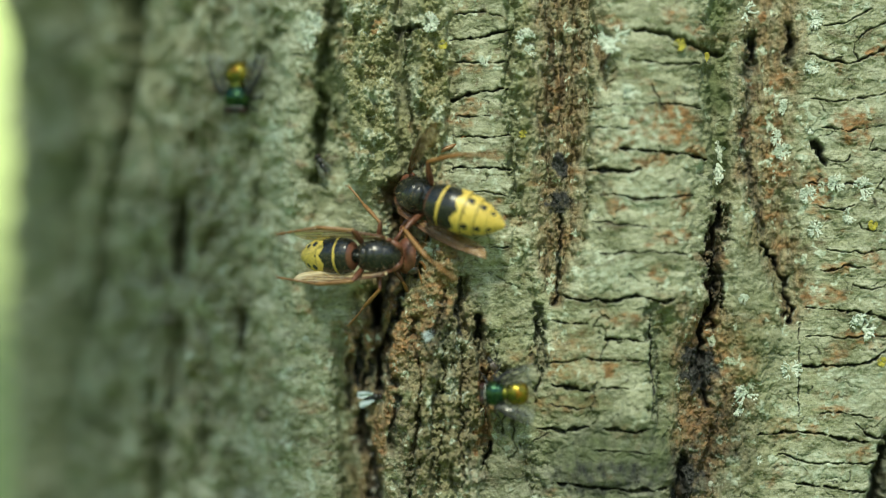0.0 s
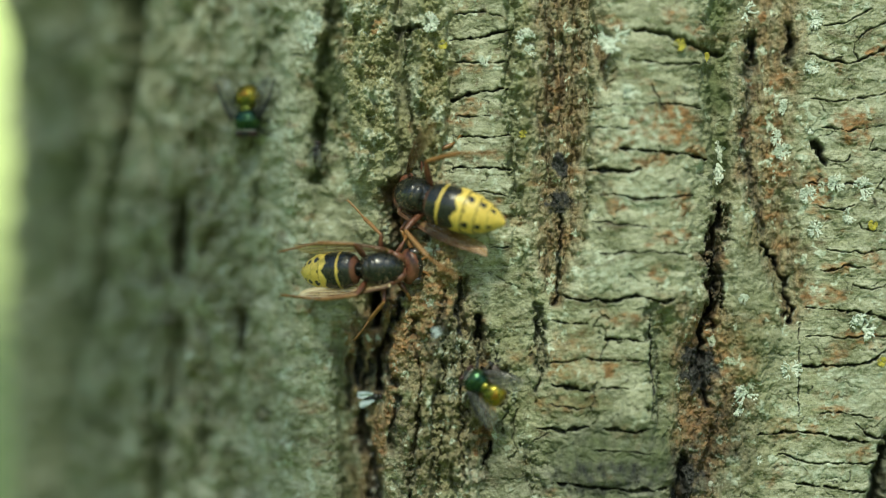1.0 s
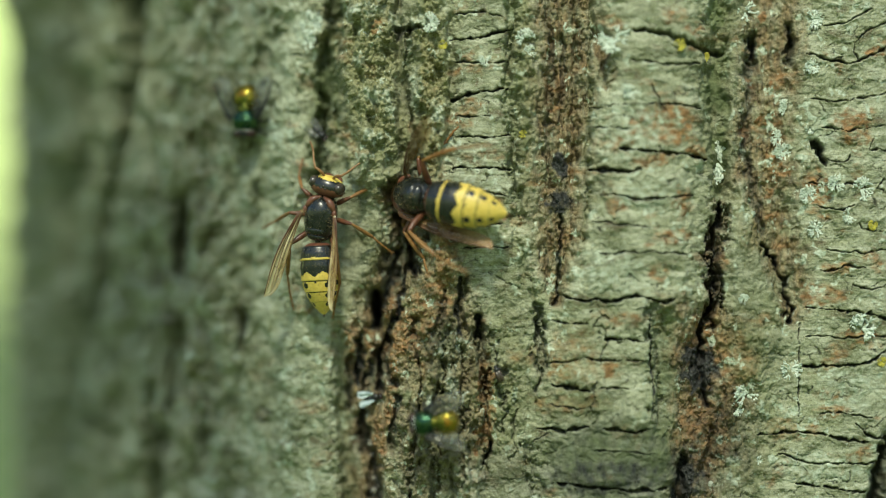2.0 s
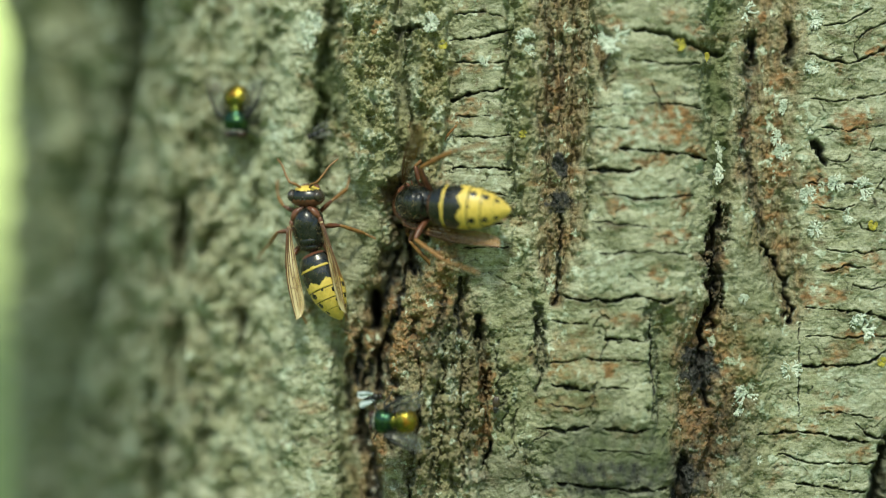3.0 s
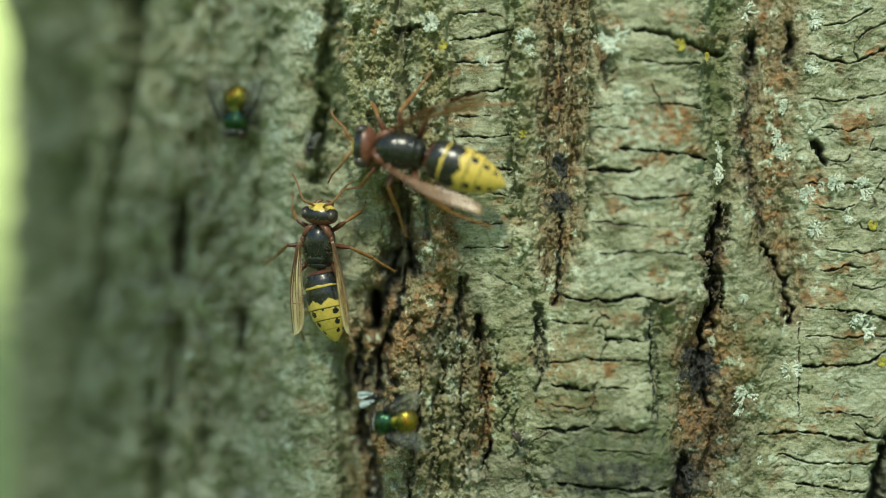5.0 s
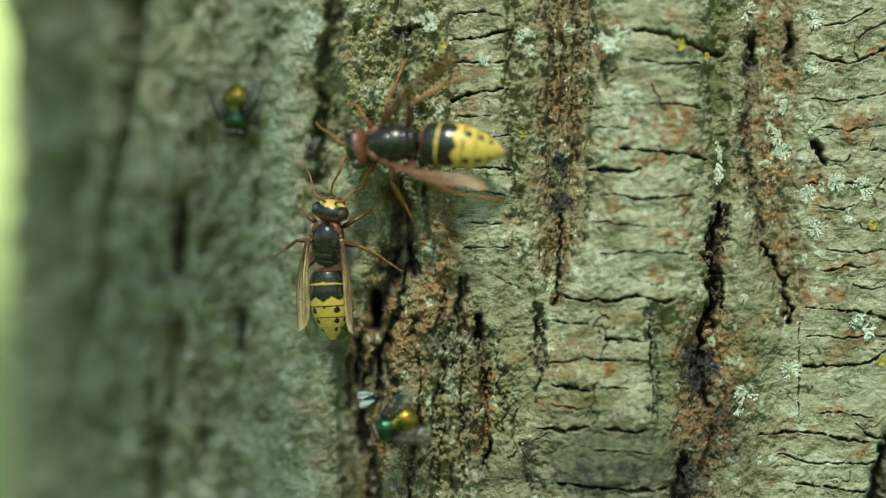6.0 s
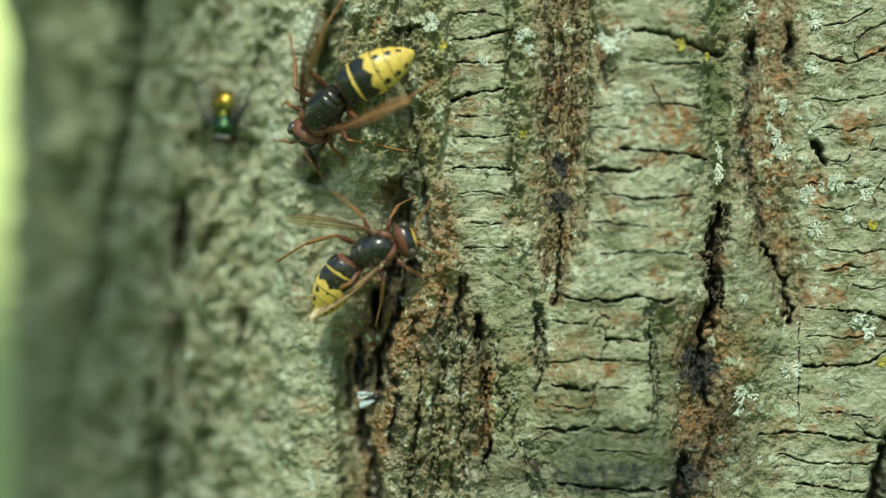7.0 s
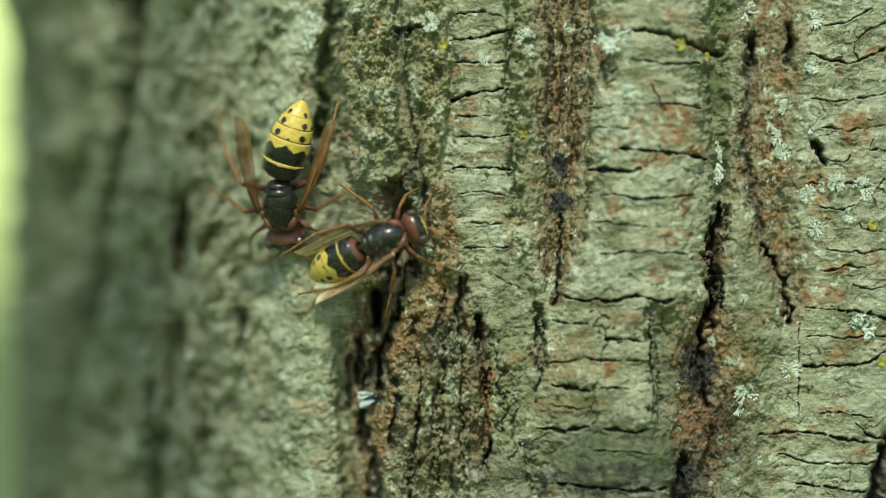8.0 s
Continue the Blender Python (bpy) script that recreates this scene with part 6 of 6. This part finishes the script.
def sap_material():
    m, n, l, b = material("sap", 0.06)
    b.inputs["Base Color"].default_value = (0.86, 0.82, 0.74, 1)
    b.inputs["Transmission Weight"].default_value = 0.75
    b.inputs["IOR"].default_value = 1.4
    return m


SAP = sap_material()
for s, z, size in SAP_DROPS:
    place, out = bark_point(s, z, 0.25)
    bm = bmesh.new()
    egg(bm, (0, 0, 0), (size, size * 0.8, size * 0.6), 16)
    for v in bm.verts:
        v.co += 0.12 * size * noise.noise_vector(v.co * 1.5)
    drop = part("sap_drop", bm, SAP, None, "clear glistening drop of tree sap in the furrow")
    drop.matrix_basis = Matrix.Translation(place) @ out.to_track_quat("Z", "Y").to_matrix().to_4x4()
    tagged(drop, "", "sap drop", "drops of sap")

# ---- the insects' ways: seconds, millimetres across, deep and up, heading, tilt ----
HORNET_A = [(0, -11.3, -0.1, -1.2, 0, -14, -34), (0.2, -10.6, -0.75, -1.7, -4, -14, -34), (0.4, -10.4, -0.8, -2.3, -8, -14, -34), (0.6, -10.8, -0.65, -2.9, -8, -14, -34),
    (0.8, -10.8, -0.71, -3.5, 0, -14, -34), (1, -10.8, -0.75, -3.4, 3, -14, -34), (1.1, -10.8, -0.78, -2.96, 8, -14, -34), (1.2, -15.1, -0.38, -1.62, 28, -14, -16),
    (1.3, -17.8, 0.61, -0.28, 42, -15, -8), (1.5, -19.3, 1.6, 1.4, 52, -15), (1.6, -19.7, 2, 1.6, 57, -16), (1.7, -20.2, 2.4, 3.9, 65, -16),
    (2.2, -22.8, 4.5, 5.6, 85, -16), (2.8, -24.2, 5.6, 5.9, 98, -17), (3, -24, 5.4, 3.59, 96, -17), (3.2, -23.9, 5.3, 2.47, 96, -17),
    (3.5, -24.5, 5.7, 0.6, 100, -17), (3.8, -23.4, 5, 1.08, 96, -17), (4, -23, 4.7, 1.54, 92, -16), (4.5, -23.3, 4.9, 0.88, 89, -17),
    (4.7, -22.9, 4.6, 0.44, 88, -16), (5.3, -21.3, 3.3, 0.5, 88, -16), (5.8, -20.2, 2.4, 0.84, 86, -16), (6.2, -21, 3.1, 1.1, 85, -16),
    (6.5, -21.2, 3.2, 0.9, 85, -16), (6.6, -21.06, 3.3, -0.5, 78, -16), (6.7, -18.22, 1.1, 0.1, 58, -15), (6.8, -15.58, -0.3, -0.1, 42, -15, -4),
    (6.9, -13.24, -1.59, -0.5, 28, -14, -8), (7, -12.3, -1.59, -0.2, 18, -14, -12), (7.2, -10.86, -2.05, -0.9, 6, -14, -16.5), (7.4, -10.62, -1.96, -0.9, 8, -14, -17.5),
    (7.7, -10.36, -2.11, -0.1, 14, -14, -17.2), (8, -10.5, -1.88, 1.7, 20, -14, -16)]
HORNET_A_ABDOMEN = [(0.0, 0, -53), (0.4, 8, -53), (1.0, 0, -50), (1.2, 12, -26), (1.35, 10, -8), (1.5, 8, 0), (1.7, 10, 0), (2.8, 16, 0), (3.5, 17, 0), (4.5, 18, 0), (5.8, 6,
    0), (6.5, 14, 0), (6.6, 10, 0), (6.8, 14, 0), (7.0, 40, -16), (7.2, 24, -34), (7.5, 14, -40), (8.0, 8, -32)]
HORNET_A_WINGS = [(0.0, 3, 3, -28, -28), (0.4, 7, 2, -28, -28), (0.6, 8, 3, -28, -28), (1.0, 5, 3, -28, -28), (1.2, 21, 7, 4, 4), (1.5, 14, 5, 4, 4), (1.7, 15,
    7, 4, 4), (2.8, -1, 9, 4, 4), (3.5, -2, 11, 4, 4), (4.5, -1, 13, 4, 4), (6.5, -1, 11, 4, 4), (6.8, 25, 11, 4, 4), (7.0, 27, 17, -14, -14), (7.2, 8, 13, -14, -14), (7.5, 5, 13, -14, -14), (8.0, -1, 11, -14, -14)]
HORNET_B = [(0, -4.8, 2.19, 9.6, 161, -7, -62), (0.5, -4.8, 2.19, 9.4, 161, -7, -62), (1, -4.92, 2.19, 9.53, 163, -7, -62),
    (1.5, -5.12, 2.15, 10.07, 165, -7, -61), (2.2, -4.97, 2.15, 9.04, 171, -7, -61), (2.8, -4.76, 2.11, 8.04, 176, -7, -60),
    (3.5, -4.95, 2.11, 8.13, 174, -7, -60), (4, -5.44, 1.94, 8.22, 177, -7, -56), (4.3, -5.25, 1.79, 8.13, 181, -7, -53),
    (4.5, -4.97, 1.53, 7.77, 182, -7, -48), (4.7, -7.97, -4.8, 14.52, 176, -7, -10), (5.2, -7.03, -4.6, 17.62, 170, -7, -9),
    (5.8, -6.63, -4.5, 18.68, 172, -6, -9), (6, -8.8, -4.8, 18.6, 184, -7, -8), (6.2, -11.36, -5.1, 19.76, 200, -7, -8),
    (6.5, -13.5, -4.6, 20.6, 214, -8, -11), (6.8, -18.44, -0.5, 22.74, 218, -8, -18), (7, -20.96, 1.23, 24.82, 225, -9, -28),
    (7.2, -24.14, 1.37, 24.73, 228, -9, -30), (7.4, -26.27, 1.52, 24.71, 232, -9, -32), (7.5, -23.23, 1, 21.65, 248, -9, -24),
    (7.6, -23.07, 0.6, 19, 258, -9, -20), (7.7, -22.3, -0.6, 17.35, 266, -9, -16), (7.8, -24.23, 1.7, 14.8, 266, -9, -17),
    (7.9, -26.97, 4.5, 8.95, 268, -10, -19), (8, -29.2, 6.5, 8, 272, -10, -20)]
HORNET_B_ABDOMEN = [(0.0, 0, -50), (1.0, 0, -50), (1.5, 0, -49), (3.5, 0, -48), (4.0, -2, -44), (4.5, -2, -38), (4.7, -14, -6), (5.8, -12, -6), (6.2, -12,
    -6), (6.5, -12, -6), (7.0, -20, -24), (7.4, -26, -28), (7.5, -18, -18), (7.7, -10, -6), (8.0, -22, -6)]
HORNET_B_WINGS = [(0.0, 10, 30, -44, 14), (1.0, 10, 31, -44, 14), (1.5, 10, 31, -44, 14), (3.5, 10, 33, -44, 14), (4.3, 10, 28, -30, 14), (4.5, 12, 24, -20, 15), (4.7, 14, 22, 4, 14), (5.8, 16, 38, 4, 11), (6.2, 20, 30, 4, 10), (6.5, 26, 18, 4, 9), (7.0, 24, 20, 4, 8), (7.4, 22, 20, 4, 7), (7.6, 14,
    10, 4, 7), (8.0, 26, 4, 4, 6)]
FLY_A = [(0, -37.8, 16.9, 28.1, 268, -20), (0.2, -37.4, 16.6, 27.6, 268, -20), (0.4, -34.7, 14.8, 25.9, 282, -20),
    (0.8, -34.4, 14.6, 25.5, 284, -19), (1, -35.8, 15.6, 23.7, 270, -20), (1.7, -35.8, 15.6, 23.7, 270, -20), (2.8, -38.0, 17.1, 23.7, 268, -21),
    (6.6, -38.1, 17.1, 23.7, 268, -21), (6.8, -40.3, 18.6, 23.0, 268, -21), (7.1, -40.5, 18.8, 22.8, 268, -21), (7.2, -75.3, 57.0, 69.5, 225, -34),
    (7.3, -88.5, 74.4, 98.8, 220, -35), (7.5, -128.1, 74.4, 108.2, 220, -35), (8.0, -256.3, 74.4, 154.8, 220, -35)]
FLY_B = [(0, 9.3, -3.3, -25.4, 180, -8), (0.1, 9.3, -3.3, -25.4, 180, -8), (0.2, 6.8, -3.7, -27.6, 203, -9), (0.3, 6.0, -4.0, -27.4, 200, -9),
    (0.4, 5.6, -4.2, -26.1, 180, -9), (0.5, 5.8, -4.1, -25.7, 174, -9), (0.6, 5.7, -4.1, -24.7, 166, -9), (0.7, 6.0, -4.0, -23.3, 145, -9),
    (1.3, 6.0, -4.0, -23.3, 143, -9), (1.4, 4.3, -4.7, -28.0, 167, -10), (1.5, 4.3, -4.7, -28.1, 168, -10), (1.6, 3.2, -5.4, -30.5, 200, -10),
    (1.7, 1.6, -6.2, -30.3, 184, -10), (2.2, -5.8, -6.5, -30.5, 184, -12), (2.8, -10.2, -3.6, -30.3, 180, -13), (4.7, -10.2, -3.6, -30.3, 180, -13),
    (5.3, -10.0, -3.8, -31.0, 195, -13), (5.8, -9.8, -4.0, -31.5, 205, -13), (6.5, -9.8, -4.0, -31.4, 204, -13), (6.6, -2.6, -7.5, -54.4, 260, -11),
    (6.7, 11.5, -3.3, -96.7, 270, -8), (7, 61.4, -1.4, -176.8, 270, 3), (8, 183.9, 5.6, -260.6, 270, 6)]
BEETLE = [(0, 8.8, -0.2, -20.6, 120, -9), (1, 9.2, -0.1, -21.2, 130, -8), (1.4, 9.9, -0.2, -21.9, 100, -8), (1.7, 10.0, -0.2, -21.9, 95, -8),
    (2.8, 9.2, -0.1, -26.0, 250, -8), (3, 9.4, -0.1, -27.5, 265, -8), (3.5, 9.8, -0.2, -28.9, 300, -8), (4, 10.9, -0.3, -29.8, 320, -8),
    (4.5, 12.2, -0.5, -31.6, 315, -8), (5.8, 14.6, -0.7, -35.8, 300, -7), (8, 17.5, -1.1, -40.3, 300, -7)]
PALE_FLY = [(0, -1.8, -8.5, -14.6, 30, -11), (0.4, -1.6, -8.5, -14.4, 30, -11), (0.7, -0.6, -8.3, -14.1, 25, -11), (1.2, -0.1, -8.2, -14.0, 25, -11),
    (1.5, 0.9, -8.1, -13.4, 60, -10), (1.6, 4.6, -7.6, -3.9, 70, -10), (1.8, 21.2, -8.9, 58.0, 70, -6), (2.4, 71.0, -3.3, 123.2, 60, 6),
    (8, 222.0, 0.8, 284.6, 60, 6)]
DARK_FLY = [(0, -22.2, 9.3, 15.9, 120, -16), (0.8, -22.5, 9.6, 17.4, 110, -16), (1.3, -23.3, 10.1, 19.7, 20, -16), (1.6, -21.8, 8.9, 20.5, 5, -16),
    (2.8, -22.9, 9.7, 20.7, 200, -16), (3.5, -24.1, 10.6, 20.5, 215, -17), (4.5, -24.2, 10.7, 18.9, 250, -17), (8, -23.7, 10.5, 17.0, 260, -17)]


shoot = build_shoot()
hornet_a, head_a, abdomen_a, wings_a, legs_a = build_hornet("black and yellow hornet with russet head feeding at the sap furrow", "hornets on the bark", LIT_AMBER_WING)
hornet_b, head_b, abdomen_b, wings_b, legs_b = build_hornet("black and yellow hornet with spread amber wings clinging to the bark", "hornets on the bark", AMBER_WING)
hornet_b.scale = (1.13, 1.13, 1.13)
fly_a = build_green_fly("metallic green fly sitting head down on mossy bark")
fly_b = build_green_fly("metallic gold-green fly beside the sap furrow")
fly_a.scale = (1.12, 1.12, 1.12)
beetle = build_small_beetle("tiny dark brown beetle crawling on the bark")
pale_fly = build_small_fly("tiny fly with pale whitish wings crossing the bark", PALE_WING)
pale_fly.scale = (0.55, 0.55, 0.55)
dark_fly = build_small_fly("tiny sooty fly on the shaded bark", CLEAR_WING)
resting_fly = build_small_fly("small dark fly with pale bluish wings in the sap furrow", PALE_WING)
place, out = bark_point(-46.2, -26.7, 1.2)
resting_fly.matrix_basis = on_bark(place.x / MM, place.y / MM, place.z / MM - EYE_Z, 12, -18)


# sway that draws the added shoot's shade on and off the flank
SHOOT_SWAY = [(0.0, 0), (0.9, 1), (1.7, 0), (2.3, -8), (2.7, -14), (3.5, -13), (3.9, -3), (4.7, 0), (5.8, 1), (6.5, -1), (7.0, -10), (7.4, -14), (7.7, -11), (8.0, -7)]


def motions():
    walk(shoot, [(t, pose(*SHOOT_ROOT, 0, 0, turn)) for t, turn in SHOOT_SWAY])
    for thing, rows in ((hornet_a, HORNET_A), (hornet_b, HORNET_B), (fly_a, FLY_A), (fly_b, FLY_B), (beetle, BEETLE), (pale_fly, PALE_FLY), (dark_fly, DARK_FLY)):
        walk(thing, [(t, on_bark(*r)) for t, *r in rows])
    for abdomen, rows in ((abdomen_a, HORNET_A_ABDOMEN), (abdomen_b, HORNET_B_ABDOMEN)):
        walk(abdomen, [(t, pose(-4.2 * MM, 0, -0.3 * MM, 0, drop, turn)) for t, turn, drop in rows])
    for wings, rows in ((wings_a, HORNET_A_WINGS), (wings_b, HORNET_B_WINGS)):
        walk(wings[1], [(t, pose(0.9 * MM, 2.85 * MM, 1.6 * MM, 38, rise, -left)) for t, left, right, rise, lift in rows])
        walk(wings[-1], [(t, pose(0.9 * MM, -2.85 * MM, 1.6 * MM, -38, lift, right)) for t, left, right, rise, lift in rows])
    # the heads turn a little as they feed
    for head, rows in ((head_a, HEAD_A), (head_b, HEAD_B)):
        walk(head, [(t, pose(4.0 * MM, 0, -0.3 * MM, 0, nod, turn)) for t, nod, turn in rows])
    # legs step in two sets of three while a hornet walks
    for legs, spells, fold in ((legs_a, STEPS_A, {"front": 0, "middle": 12, "hind": 24}), (legs_b, STEPS_B, {"front": 0, "middle": 0, "hind": 0})):
        for (where, side), limb in legs.items():
            phase = 0.0 if (where == "middle") == (side > 0) else math.pi
            place = limb.location.copy()
            rows = []
            for k in range(81):
                t = k / 10
                gait = max(max(0.0, min(1.0, (t - a) * 5, (b - t) * 5)) for a, b in spells)
                rows.append((t, pose(*place, 0, 5 * gait * math.cos(11 * t + phase) * side, fold[where] * side + 11 * gait * math.sin(22 * t + phase))))
            walk(limb, rows)


HEAD_A = [(0.0, 30, 0), (1.0, 28, 2), (1.3, 4, -10), (1.7, 0, -6), (2.8, -6, -12), (3.5, -8, 14), (4.5, -16, -2), (5.8, -14, -6), (6.5, -12, -8), (7.0, 14, 0), (7.5, 22, 2), (8.0, 16, 4)]
HEAD_B = [(0.0, 20, 0), (4.0, 20, 0), (4.7, 10, 6), (5.8, 10, 8), (6.5, 14, 10), (7.2, 12, 8), (8.0, 20, 0)]
STEPS_A = [(0.1, 0.9), (1.0, 1.8), (2.1, 3.3), (6.5, 7.3)]
STEPS_B = [(4.1, 5.4), (5.8, 7.1), (7.3, 8.1)]
motions()
